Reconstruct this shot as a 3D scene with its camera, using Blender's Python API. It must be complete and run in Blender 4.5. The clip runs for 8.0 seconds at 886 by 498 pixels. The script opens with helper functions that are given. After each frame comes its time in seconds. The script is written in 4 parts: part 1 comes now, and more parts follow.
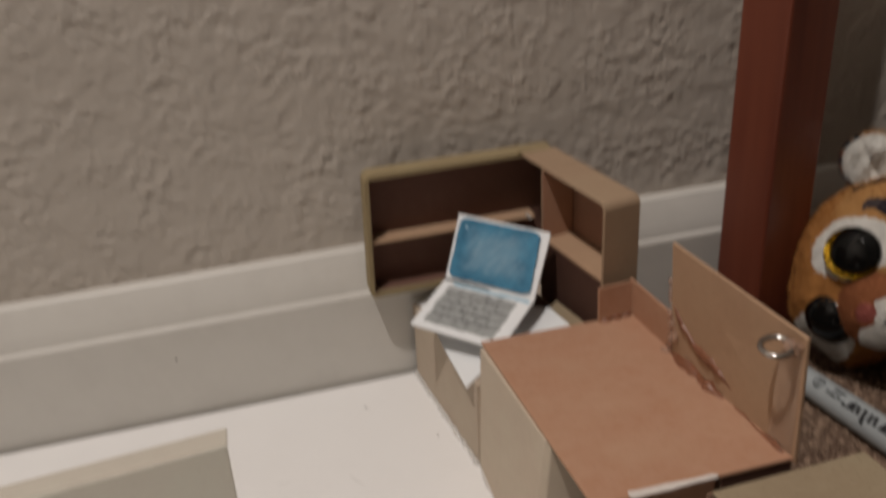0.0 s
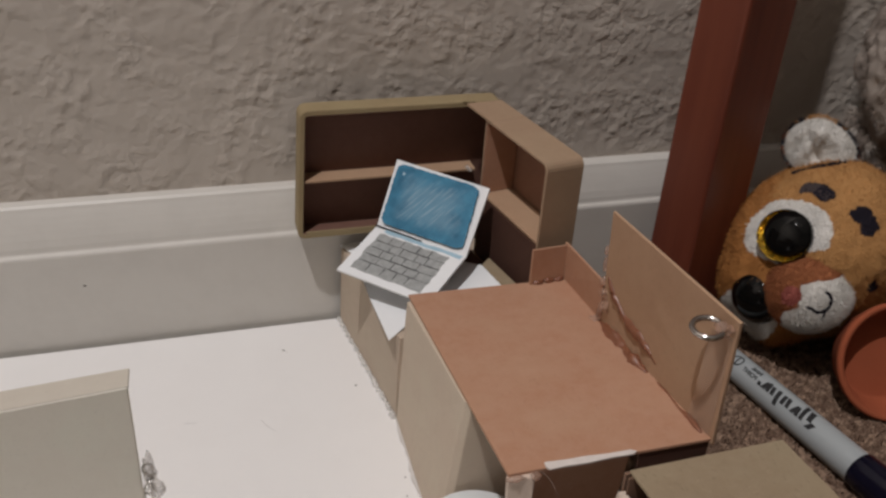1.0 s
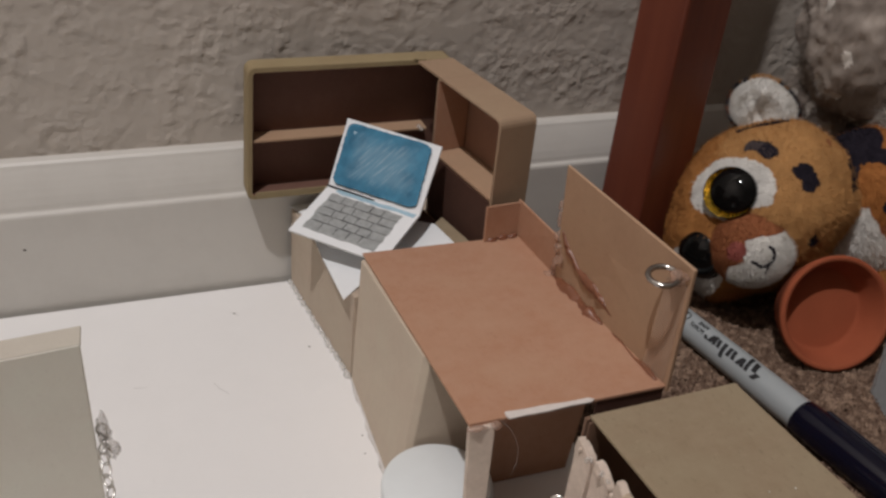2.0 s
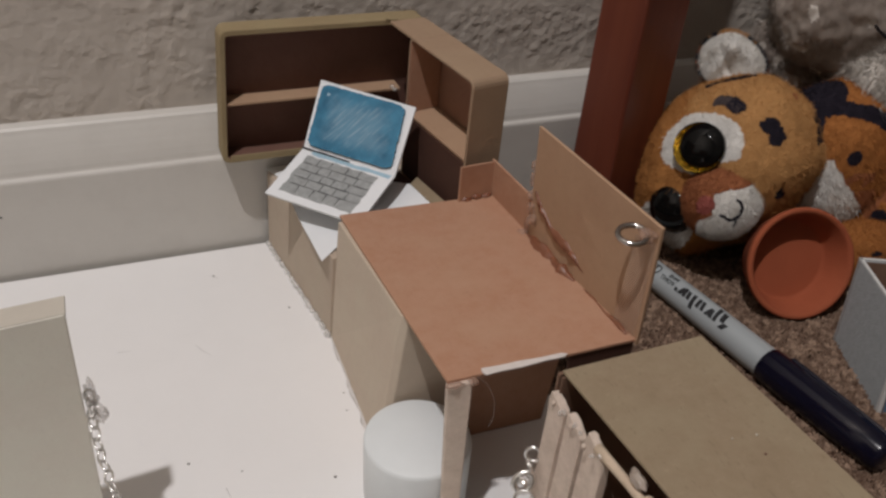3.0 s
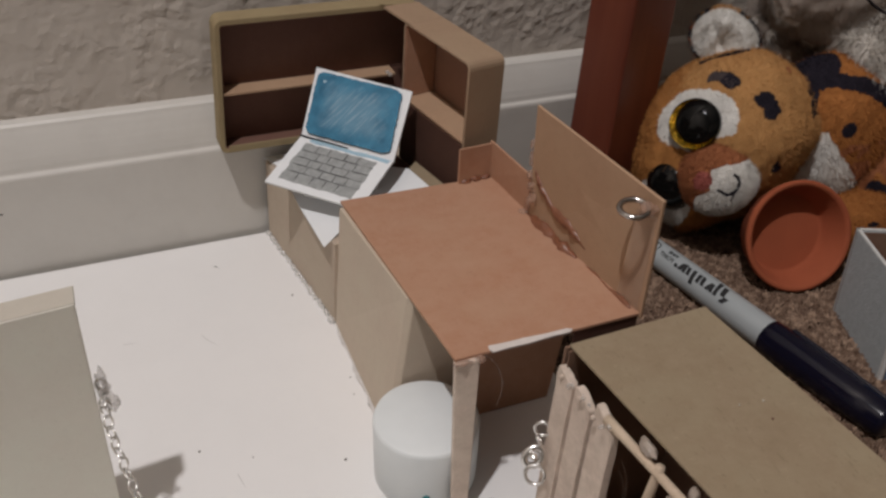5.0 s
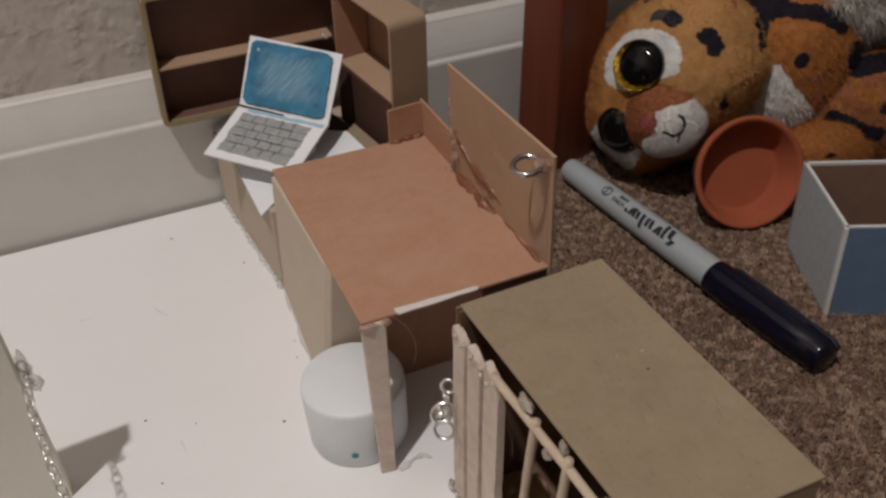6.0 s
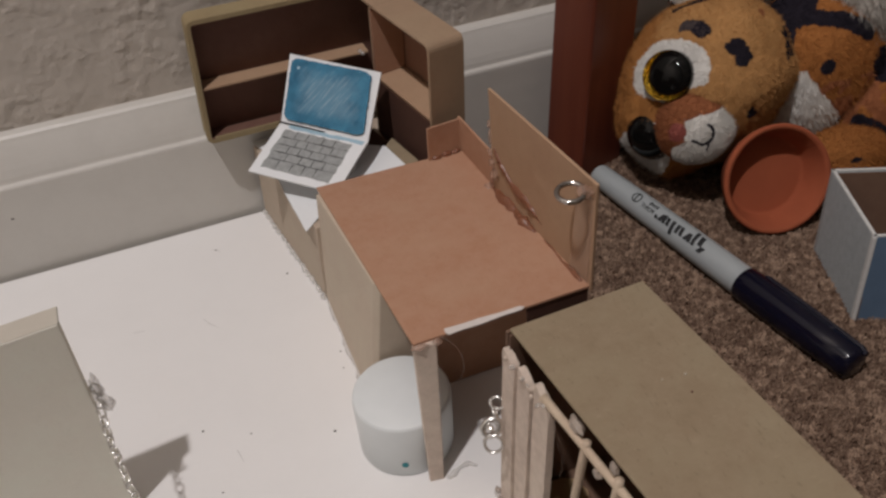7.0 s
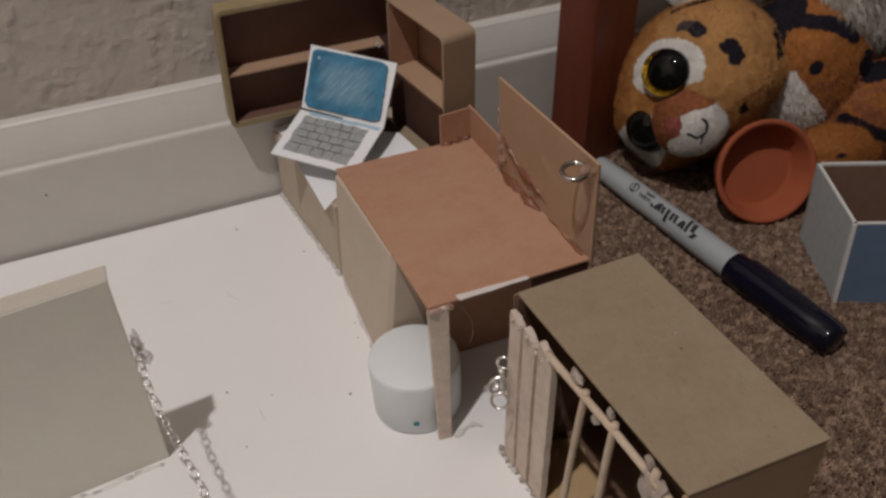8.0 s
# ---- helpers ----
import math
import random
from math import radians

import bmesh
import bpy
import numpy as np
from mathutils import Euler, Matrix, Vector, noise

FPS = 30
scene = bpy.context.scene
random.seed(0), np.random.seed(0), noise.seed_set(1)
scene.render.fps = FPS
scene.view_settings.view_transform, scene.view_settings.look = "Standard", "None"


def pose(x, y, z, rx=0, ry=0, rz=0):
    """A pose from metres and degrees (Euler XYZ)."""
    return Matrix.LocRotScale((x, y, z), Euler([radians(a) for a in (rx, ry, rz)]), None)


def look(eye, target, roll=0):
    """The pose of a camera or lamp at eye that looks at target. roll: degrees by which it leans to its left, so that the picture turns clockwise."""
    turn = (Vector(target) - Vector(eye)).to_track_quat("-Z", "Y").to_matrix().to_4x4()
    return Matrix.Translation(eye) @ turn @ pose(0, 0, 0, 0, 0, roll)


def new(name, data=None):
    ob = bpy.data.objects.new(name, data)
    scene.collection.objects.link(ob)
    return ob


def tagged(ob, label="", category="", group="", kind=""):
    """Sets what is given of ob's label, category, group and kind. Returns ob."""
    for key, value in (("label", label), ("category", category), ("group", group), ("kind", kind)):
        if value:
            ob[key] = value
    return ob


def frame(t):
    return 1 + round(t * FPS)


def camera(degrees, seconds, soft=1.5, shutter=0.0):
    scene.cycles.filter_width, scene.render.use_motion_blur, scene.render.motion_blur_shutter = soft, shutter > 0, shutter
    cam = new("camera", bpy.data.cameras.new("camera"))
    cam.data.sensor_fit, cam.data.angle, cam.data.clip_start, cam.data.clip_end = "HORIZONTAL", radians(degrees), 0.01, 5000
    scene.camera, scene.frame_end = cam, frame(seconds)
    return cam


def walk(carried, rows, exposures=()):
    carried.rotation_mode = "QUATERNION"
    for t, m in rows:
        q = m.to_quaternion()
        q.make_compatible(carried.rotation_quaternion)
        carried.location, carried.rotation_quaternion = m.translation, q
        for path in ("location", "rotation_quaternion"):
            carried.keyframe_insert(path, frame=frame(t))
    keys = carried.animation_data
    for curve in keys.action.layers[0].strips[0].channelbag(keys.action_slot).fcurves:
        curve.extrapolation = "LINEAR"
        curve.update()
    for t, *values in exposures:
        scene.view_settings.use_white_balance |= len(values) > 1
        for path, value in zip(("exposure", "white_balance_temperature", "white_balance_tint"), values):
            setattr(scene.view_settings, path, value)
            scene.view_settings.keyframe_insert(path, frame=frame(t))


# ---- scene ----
cam = camera(55.86, 8.0, soft=2.6, shutter=0.5)
# seconds, eye in metres, yaw, pitch and lean in degrees
PATH = [
    (0, -0.04324, -0.29781, 0.18299, -11.667, -24.400, -5.006),
    (0.2, -0.03723, -0.29072, 0.17861, -11.675, -29.622, -4.719),
    (0.3, -0.03435, -0.28904, 0.17363, -12.482, -31.041, -4.104),
    (0.5, -0.03860, -0.28896, 0.17441, -14.820, -29.808, -0.597),
    (1, -0.04118, -0.28807, 0.18049, -16.764, -28.386, 2.305),
    (1.5, -0.04448, -0.28964, 0.17864, -18.995, -29.229, 2.990),
    (1.7, -0.04301, -0.28831, 0.17592, -19.850, -29.570, 3.381),
    (2.8, -0.05351, -0.28931, 0.17732, -24.775, -32.243, 4.953),
    (3, -0.04597, -0.29095, 0.18044, -23.558, -33.214, 3.923),
    (3.5, -0.04510, -0.28878, 0.17676, -27.154, -32.741, 5.556),
    (4, -0.05167, -0.29143, 0.18004, -25.888, -32.295, 4.445),
    (4.2, -0.04789, -0.29362, 0.18099, -24.808, -32.270, 3.828),
    (5.3, -0.04907, -0.29224, 0.17874, -23.948, -34.210, 2.150),
    (5.5, -0.04553, -0.29624, 0.18124, -23.287, -34.228, 1.703),
    (6, -0.01899, -0.30496, 0.18485, -20.905, -37.672, -2.876),
    (6.2, -0.01910, -0.29632, 0.18017, -22.929, -37.910, -1.701),
    (6.5, -0.02443, -0.29523, 0.18497, -21.771, -39.186, -3.094),
    (6.7, -0.01736, -0.30053, 0.20480, -17.784, -39.457, -6.398),
    (7, -0.02655, -0.30278, 0.19995, -19.639, -39.025, -4.371),
    (7.5, -0.02801, -0.30709, 0.20355, -19.684, -41.523, -4.145),
    (8, -0.03841, -0.32010, 0.20564, -20.018, -38.761, -3.076),
]


def stand(x, y, z, yaw, pitch, lean):
    a, b = radians(yaw), radians(pitch)
    ahead = Vector((-math.sin(a) * math.cos(b), math.cos(a) * math.cos(b), math.sin(b)))
    return look((x, y, z), Vector((x, y, z)) + ahead, lean)


walk(cam, [(t, stand(*row)) for t, *row in PATH], exposures=[(0.0, -0.1, 6950, 11), (0.5, 0.0, 6520, 11), (4.0, -0.02, 6500, 11), (5.5, -0.07, 6560, 11.5), (6.0, -0.13, 6620, 12), (6.5, -0.07, 6560, 12.5), (8.0, -0.27, 6680, 12.5)])

# ---- light: one lamp above the board, closed room ----
MM = 0.001
LAMP_AT = Vector((-0.25, -0.33, 1.0))
world = bpy.data.worlds.new("world")
world.use_nodes = True
world.node_tree.nodes["Background"].inputs[0].default_value = (0.008, 0.0075, 0.007, 1)
scene.world = world
bulb_data = bpy.data.lights.new("room_lamp", "POINT")
bulb_data.shadow_soft_size = 0.014
bulb_data.energy = 22.6
bulb_data.color = (1.0, 0.966, 0.962)
bulb = new("room_lamp", bulb_data)
bulb.location = LAMP_AT


# ---- materials ----
class Nodes:
    """A small builder for node materials."""

    def __init__(self, name, rough=0.7, metal=0.0, spec=0.35):
        self.mat = bpy.data.materials.new(name)
        self.mat.use_nodes = True
        self.nt = self.mat.node_tree
        self.b = self.nt.nodes["Principled BSDF"]
        self.b.inputs["Roughness"].default_value = rough
        self.b.inputs["Metallic"].default_value = metal
        self.b.inputs["Specular IOR Level"].default_value = spec
        self.co = self.nt.nodes.new("ShaderNodeTexCoord").outputs["Object"]

    def link(self, a, b):
        self.nt.links.new(a, b)

    def noise(self, scale, detail=3.0, rough=0.55, stretch=None):
        n = self.nt.nodes.new("ShaderNodeTexNoise")
        n.inputs["Scale"].default_value, n.inputs["Detail"].default_value, n.inputs["Roughness"].default_value = scale, detail, rough
        co = self.co
        if stretch:
            mp = self.nt.nodes.new("ShaderNodeMapping")
            mp.inputs["Scale"].default_value = stretch
            self.link(co, mp.inputs["Vector"])
            co = mp.outputs["Vector"]
        self.link(co, n.inputs["Vector"])
        return n.outputs["Fac"]

    def cells(self, scale, feature="F1"):
        n = self.nt.nodes.new("ShaderNodeTexVoronoi")
        n.feature = feature
        n.inputs["Scale"].default_value = scale
        self.link(self.co, n.inputs["Vector"])
        return n.outputs["Distance"]

    def ramp(self, fac, *stops):
        n = self.nt.nodes.new("ShaderNodeValToRGB")
        els = n.color_ramp.elements
        while len(els) < len(stops):
            els.new(0.5)
        for e, (p, c) in zip(els, stops):
            e.position = p
            e.color = (*c, 1) if isinstance(c, tuple) else (c, c, c, 1)
        self.link(fac, n.inputs["Fac"])
        return n.outputs["Color"]

    def mix(self, fac, a, b, mode="MIX"):
        n = self.nt.nodes.new("ShaderNodeMix")
        n.data_type, n.blend_type = "RGBA", mode
        for sock, v in ((n.inputs[0], fac), (n.inputs[6], a), (n.inputs[7], b)):
            if isinstance(v, tuple):
                sock.default_value = (*v, 1)
            elif isinstance(v, (int, float)):
                sock.default_value = v
            else:
                self.link(v, sock)
        return n.outputs[2]

    def math(self, op, a, b=0.0):
        n = self.nt.nodes.new("ShaderNodeMath")
        n.operation = op
        for sock, v in zip(n.inputs, (a, b)):
            if isinstance(v, (int, float)):
                sock.default_value = v
            else:
                self.link(v, sock)
        return n.outputs[0]

    def colour(self, c):
        if isinstance(c, tuple):
            self.b.inputs["Base Color"].default_value = (*c, 1)
        else:
            self.link(c, self.b.inputs["Base Color"])
        return self

    def rough(self, sock):
        self.link(sock, self.b.inputs["Roughness"])
        return self

    def bump(self, height, dist, strength=1.0):
        n = self.nt.nodes.new("ShaderNodeBump")
        n.inputs["Distance"].default_value, n.inputs["Strength"].default_value = dist, strength
        self.link(height, n.inputs["Height"])
        self.link(n.outputs["Normal"], self.b.inputs["Normal"])
        return self


def mat_wall():
    """Knockdown plaster: flat islands, with clusters of small ridges between them."""
    m = Nodes("textured_wall_paint", rough=0.72, spec=0.3)
    island = m.ramp(m.noise(95, 2.0, 0.45), (0.42, 0.0), (0.58, 1.0))
    where = m.ramp(m.noise(50, 2.0, 0.5), (0.36, 0.0), (0.58, 1.0))
    ridge = m.ramp(m.noise(225, 2.0, 0.45), (0.40, 0.0), (0.64, 1.0))
    fine = m.noise(800, 2.0)
    h = m.math("ADD", m.math("MULTIPLY", island, 0.5), m.math("ADD", m.math("MULTIPLY", m.math("MULTIPLY", ridge, where), 0.7), m.math("MULTIPLY", fine, 0.05)))
    m.bump(h, 0.0009, 0.68)
    return m.colour(m.mix(m.noise(12, 3), (0.445, 0.398, 0.35), (0.49, 0.44, 0.388))).mat


def mat_trim():
    m = Nodes("white_trim_paint", rough=0.42, spec=0.5)
    m.bump(m.noise(160, 3, stretch=(0.15, 1, 1)), 0.0003, 0.6)
    dirt = m.ramp(m.noise(60, 5, 0.7), (0.45, 0.0), (0.8, 1.0))
    return m.colour(m.mix(m.math("MULTIPLY", dirt, 0.25), (0.60, 0.578, 0.538), (0.44, 0.415, 0.38))).mat


def mat_carpet(name, a, b, clump=0.0, rough=0.95, spec=0.1):
    """Fibres that differ one by one, and in clumps of a few millimetres."""
    m = Nodes(name, rough=rough, spec=spec)
    r = m.nt.nodes.new("ShaderNodeNewGeometry").outputs["Random Per Island"]
    if clump:
        tuft = m.ramp(m.noise(clump, 2.0, 0.5), (0.47, 0.0), (0.64, 1.0))
        r = m.math("ADD", m.math("MULTIPLY", r, 0.4), m.math("MULTIPLY", tuft, 0.6))
    return m.colour(m.mix(r, a, b)).mat


def mat_board():
    m = Nodes("white_foam_board", rough=0.6, spec=0.35)
    soil = m.ramp(m.noise(45, 5, 0.65), (0.45, 0.0), (0.75, 1.0))
    scuff = m.ramp(m.noise(260, 4, 0.7, (1, 0.2, 1)), (0.70, 0.0), (0.78, 1.0))
    c = m.mix(m.math("MULTIPLY", soil, 0.25), (0.80, 0.79, 0.78), (0.73, 0.72, 0.705))
    c = m.mix(m.math("MULTIPLY", scuff, 0.25), c, (0.50, 0.49, 0.48))
    m.bump(m.noise(600, 3), 0.0001, 0.5)
    return m.colour(c).mat


def mat_card(name, a, b, fleck=0.5, rough=0.8, even=0.15):
    """Chipboard: mottled pulp with dark and light fibres."""
    m = Nodes(name, rough=rough, spec=0.25)
    c = m.mix(m.ramp(m.noise(230, 6, 0.75), (even, 0.0), (1 - even, 1.0)), a, b)
    c = m.mix(m.ramp(m.noise(55, 4, 0.6), (0.42, 0.0), (0.68, 0.55)), c, tuple(v * k for v, k in zip(b, (1.0, 1.06, 1.04))))
    dark = m.ramp(m.noise(1500, 3, 0.6, (1, 0.35, 1)), (0.60, 0.0), (0.72, 1.0))
    pale = m.ramp(m.noise(1300, 3, 0.6, (0.35, 1, 1)), (0.62, 0.0), (0.74, 1.0))
    c = m.mix(m.math("MULTIPLY", dark, 0.35 * fleck), c, tuple(v * 0.45 for v in a))
    c = m.mix(m.math("MULTIPLY", pale, 0.30 * fleck), c, tuple(min(1, v * 1.35) for v in b))
    m.bump(m.noise(700, 4, 0.6), 0.00012, 0.6)
    return m.colour(c).mat


def mat_plain(name, c, rough=0.6, spec=0.35, metal=0.0, vary=0.12, scale=200, bump=0.00005):
    m = Nodes(name, rough=rough, spec=spec, metal=metal)
    m.bump(m.noise(scale * 3, 3), bump, 0.6)
    return m.colour(m.mix(m.noise(scale, 4), tuple(v * (1 - vary) for v in c), tuple(min(1.0, v * (1 + vary)) for v in c))).mat


def mat_wood():
    m = Nodes("red_brown_stained_wood", rough=0.38, spec=0.45)
    g = m.noise(22, 5, 0.55, (5, 5, 0.3))
    m.bump(m.noise(120, 4, 0.6, (6, 6, 0.3)), 0.0001, 0.4)
    return m.colour(m.ramp(g, (0.25, (0.10, 0.023, 0.014)), (0.55, (0.148, 0.037, 0.02)), (0.8, (0.178, 0.049, 0.026)))).mat


def mat_glue(name, c, alpha, rough=0.1):
    m = Nodes(name, rough=rough, spec=0.8)
    m.b.inputs["Alpha"].default_value = alpha
    m.bump(m.noise(500, 2), 0.0004, 0.6)
    return m.colour(c).mat


WALL, TRIM, BOARD = mat_wall(), mat_trim(), mat_board()
PLAIN_WALL = mat_plain("plain_wall_paint", (0.52, 0.48, 0.43), 0.8, 0.2, scale=8)
CEILING = mat_plain("ceiling_paint", (0.8, 0.78, 0.74), 0.9, 0.2, scale=8)
PILE = mat_carpet("carpet_pile", (0.100, 0.055, 0.036), (0.425, 0.297, 0.212), 340, 0.5, 0.22)
PILE_BASE = mat_plain("carpet_backing", (0.11, 0.076, 0.056), 0.95, 0.1, vary=0.3, scale=400)
PINK_CARD = mat_card("pinkish_brown_card", (0.375, 0.192, 0.114), (0.435, 0.254, 0.172), 0.5, 0.8, 0.22)
PANEL_CARD = mat_card("tan_pink_card", (0.36, 0.23, 0.145), (0.43, 0.276, 0.18))
TAN_CARD = mat_card("tan_card", (0.43, 0.345, 0.27), (0.49, 0.40, 0.318))
PALE_TAN_CARD = mat_card("pale_tan_card", (0.50, 0.412, 0.325), (0.56, 0.468, 0.375))
KRAFT_CARD = mat_card("kraft_card", (0.232, 0.173, 0.11), (0.295, 0.229, 0.154), 0.8, 0.8, 0.22)
OLIVE_CARD = mat_card("olive_tan_card", (0.25, 0.19, 0.105), (0.305, 0.234, 0.134))
ROSE_CARD = mat_card("rosy_tan_card", (0.29, 0.196, 0.127), (0.345, 0.238, 0.16))
MID_CARD = mat_card("mid_brown_card", (0.255, 0.138, 0.092), (0.31, 0.172, 0.118))
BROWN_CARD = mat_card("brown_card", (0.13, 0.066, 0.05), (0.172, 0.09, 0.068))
CREAM_CARD = mat_card("cream_card", (0.46, 0.42, 0.36), (0.52, 0.475, 0.41), 0.3)
GREY_CARD = mat_card("warm_grey_card", (0.77, 0.735, 0.645), (0.82, 0.785, 0.695), 0.3)
PAPER = mat_plain("white_paper", (0.76, 0.775, 0.785), 0.7, 0.3, vary=0.03)
TORN = mat_plain("torn_card_fibre", (0.62, 0.565, 0.53), 0.85, 0.2, vary=0.15, scale=500, bump=0.0002)
WOOD = mat_wood()
STICK = mat_card("pale_craft_stick", (0.47, 0.38, 0.315), (0.68, 0.565, 0.48), 0.6, 0.65, 0.3)
SKEWER = mat_card("tan_wooden_skewer", (0.43, 0.335, 0.245), (0.60, 0.475, 0.36), 0.6, 0.65, 0.3)
GLUE = mat_glue("clear_hot_glue", (0.70, 0.66, 0.62), 0.36)
AMBER_GLUE = mat_glue("amber_stained_glue", (0.235, 0.085, 0.042), 0.75, 0.4)
ROSE_GLUE = mat_glue("pinkish_clear_glue", (0.50, 0.32, 0.24), 0.42)
THIN_GLUE = mat_glue("thin_glue_film", (0.55, 0.42, 0.34), 0.14)
PUDDLE = mat_glue("glossy_glue_puddle", (0.72, 0.68, 0.60), 0.2)
FROST_GLUE = mat_glue("whitish_hot_glue", (0.82, 0.80, 0.77), 0.5)
CLOUDY_GLUE = mat_glue("cloudy_hot_glue", (0.47, 0.39, 0.325), 0.7, 0.38)
# Silver with the dark surroundings it would mirror put into its colour.
DARKENED_SILVER = mat_plain("silver_darkened_for_reflections", (0.46, 0.44, 0.42), 0.16, 0.5, 1.0, 0.1)
SILVER = mat_plain("silver_metal", (0.80, 0.79, 0.77), 0.27, 0.5, 1.0, 0.05)
CAP_WHITE = mat_plain("pale_blue_white_plastic", (0.70, 0.735, 0.74), 0.45, 0.4, vary=0.04)
TEAL = mat_plain("teal_ink", (0.02, 0.22, 0.25), 0.5)
GRIME = mat_plain("grey_brown_grime", (0.10, 0.085, 0.075), 0.8)
FAINT = mat_plain("faint_grey_scuff", (0.58, 0.57, 0.56), 0.7)
INK = mat_plain("black_ink", (0.02, 0.02, 0.022), 0.5)
MARKER_GREY = mat_plain("grey_barrel_plastic", (0.37, 0.40, 0.41), 0.38, 0.45, vary=0.04)
MARKER_CAP = mat_plain("near_black_navy_plastic", (0.005, 0.005, 0.014), 0.15, 0.4, bump=0.00002)
FUR_GREY = mat_carpet("grey_shag", (0.20, 0.165, 0.14), (0.46, 0.40, 0.35), 70)
FUR_LINE = mat_carpet("black_stitching", (0.012, 0.010, 0.012), (0.035, 0.03, 0.034))
FUR_PALE = mat_carpet("pale_shag", (0.50, 0.46, 0.41), (0.86, 0.82, 0.76), 110)


def mat_fur():
    """Short plush in the colours of its pattern, mottled, strand by strand."""
    m = Nodes("printed_plush", rough=0.9, spec=0.12)
    at = m.nt.nodes.new("ShaderNodeAttribute")
    at.attribute_name = "tint"
    isl = m.nt.nodes.new("ShaderNodeNewGeometry").outputs["Random Per Island"]
    k = m.math("ADD", m.math("MULTIPLY", isl, 0.28), m.math("ADD", m.math("MULTIPLY", m.noise(150, 4, 0.6), 0.45), 0.66))
    m.bump(m.noise(900, 3, 0.7), 0.0007, 0.8)
    return m.colour(m.mix(1.0, at.outputs["Color"], k, "MULTIPLY")).mat


FUR = mat_fur()
EYE_BLACK = mat_plain("black_glass_eye", (0.004, 0.004, 0.004), 0.05, 0.3, vary=0.02)


def mat_gold():
    """Gold glitter: bright flakes over dark bronze."""
    m = Nodes("gold_glitter", rough=0.25, metal=0.9, spec=0.5)
    m.bump(m.noise(900, 2), 0.0015, 0.8)
    return m.colour(m.ramp(m.noise(1100, 2.0, 0.6), (0.42, (0.10, 0.055, 0.008)), (0.60, (0.95, 0.58, 0.05)))).mat


EYE_GOLD = mat_gold()
BLUE_PAINT = mat_plain("blue_paint", (0.10, 0.155, 0.235), 0.7, 0.3, vary=0.12, scale=150, bump=0.0003)
GREY_PAINT = mat_plain("grey_blue_paint", (0.38, 0.41, 0.425), 0.75, 0.25, vary=0.2, scale=420, bump=0.0005)
PALE_EDGE = mat_plain("pale_worn_edge", (0.60, 0.60, 0.585), 0.8, 0.25, vary=0.15, scale=500, bump=0.0004)
# Floor tan, kept for the patch that light reaches inside the cage.
LIT_FLOOR_CARD = mat_card("lit_floor_tan_card", (0.43, 0.28, 0.15), (0.50, 0.34, 0.19))
# Brown taken near black for the shade under the shelf; also the apron.
SHADE_BROWN = mat_card("blackish_card_and_shade", (0.06, 0.027, 0.019), (0.086, 0.041, 0.029), 0.5)
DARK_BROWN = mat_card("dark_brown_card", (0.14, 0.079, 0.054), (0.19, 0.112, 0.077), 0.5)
RUST_CARD = mat_card("rust_stained_card", (0.24, 0.10, 0.05), (0.32, 0.15, 0.08))
PENCIL = mat_plain("dark_grey_pen", (0.07, 0.072, 0.075), 0.6)
KEY_GREY = mat_plain("grey_pencil", (0.31, 0.32, 0.315), 0.7, 0.3, vary=0.38, scale=520)


def mat_screen():
    """Blue felt pen on white paper, with pale diagonal strokes in the middle."""
    m = Nodes("blue_felt_pen", rough=0.55, spec=0.35)
    deep = m.mix(m.ramp(m.noise(160, 3), (0.35, 0.0), (0.65, 1.0)), (0.018, 0.115, 0.205), (0.045, 0.205, 0.33))
    sk = m.nt.nodes.new("ShaderNodeTexNoise")
    sk.inputs["Scale"].default_value, sk.inputs["Detail"].default_value = 1.0, 3.0
    mp = m.nt.nodes.new("ShaderNodeMapping")
    mp.vector_type = "TEXTURE"
    mp.inputs["Rotation"].default_value, mp.inputs["Scale"].default_value = (0, 0, radians(64)), (0.42, 0.024, 1)
    uvs = m.nt.nodes.new("ShaderNodeAttribute")
    uvs.attribute_name = "sheet"
    m.link(uvs.outputs["Vector"], mp.inputs["Vector"])
    m.link(mp.outputs["Vector"], sk.inputs["Vector"])
    streak = m.ramp(sk.outputs["Fac"], (0.50, 0.0), (0.64, 1.0))
    sep = m.nt.nodes.new("ShaderNodeSeparateXYZ")
    uv = m.nt.nodes.new("ShaderNodeAttribute")
    uv.attribute_name = "sheet"
    m.link(uv.outputs["Vector"], sep.inputs[0])
    dx = m.math("ABSOLUTE", m.math("SUBTRACT", sep.outputs[0], 0.5))
    dy = m.math("ABSOLUTE", m.math("SUBTRACT", sep.outputs[1], 0.5))
    mid = m.math("MAXIMUM", m.math("MULTIPLY", dx, 1.0), m.math("MULTIPLY", dy, 1.0))
    wob = m.math("ADD", mid, m.math("MULTIPLY", m.math("SUBTRACT", m.noise(260, 3), 0.5), 0.22))
    inner = m.ramp(wob, (0.20, 1.0), (0.40, 0.0))
    wash = m.mix(m.math("MULTIPLY", inner, 0.75), deep, (0.135, 0.27, 0.37))
    return m.colour(m.mix(m.math("MULTIPLY", m.math("MULTIPLY", inner, streak), 0.34), wash, (0.42, 0.53, 0.60))).mat


SCREEN_BLUE = mat_screen()
PALE_BLUE = mat_plain("pale_blue_wash", (0.34, 0.50, 0.60), 0.6)
TERRACOTTA = mat_plain("terracotta_clay", (0.32, 0.084, 0.039), 0.85, 0.2, vary=0.14, scale=120, bump=0.0002)


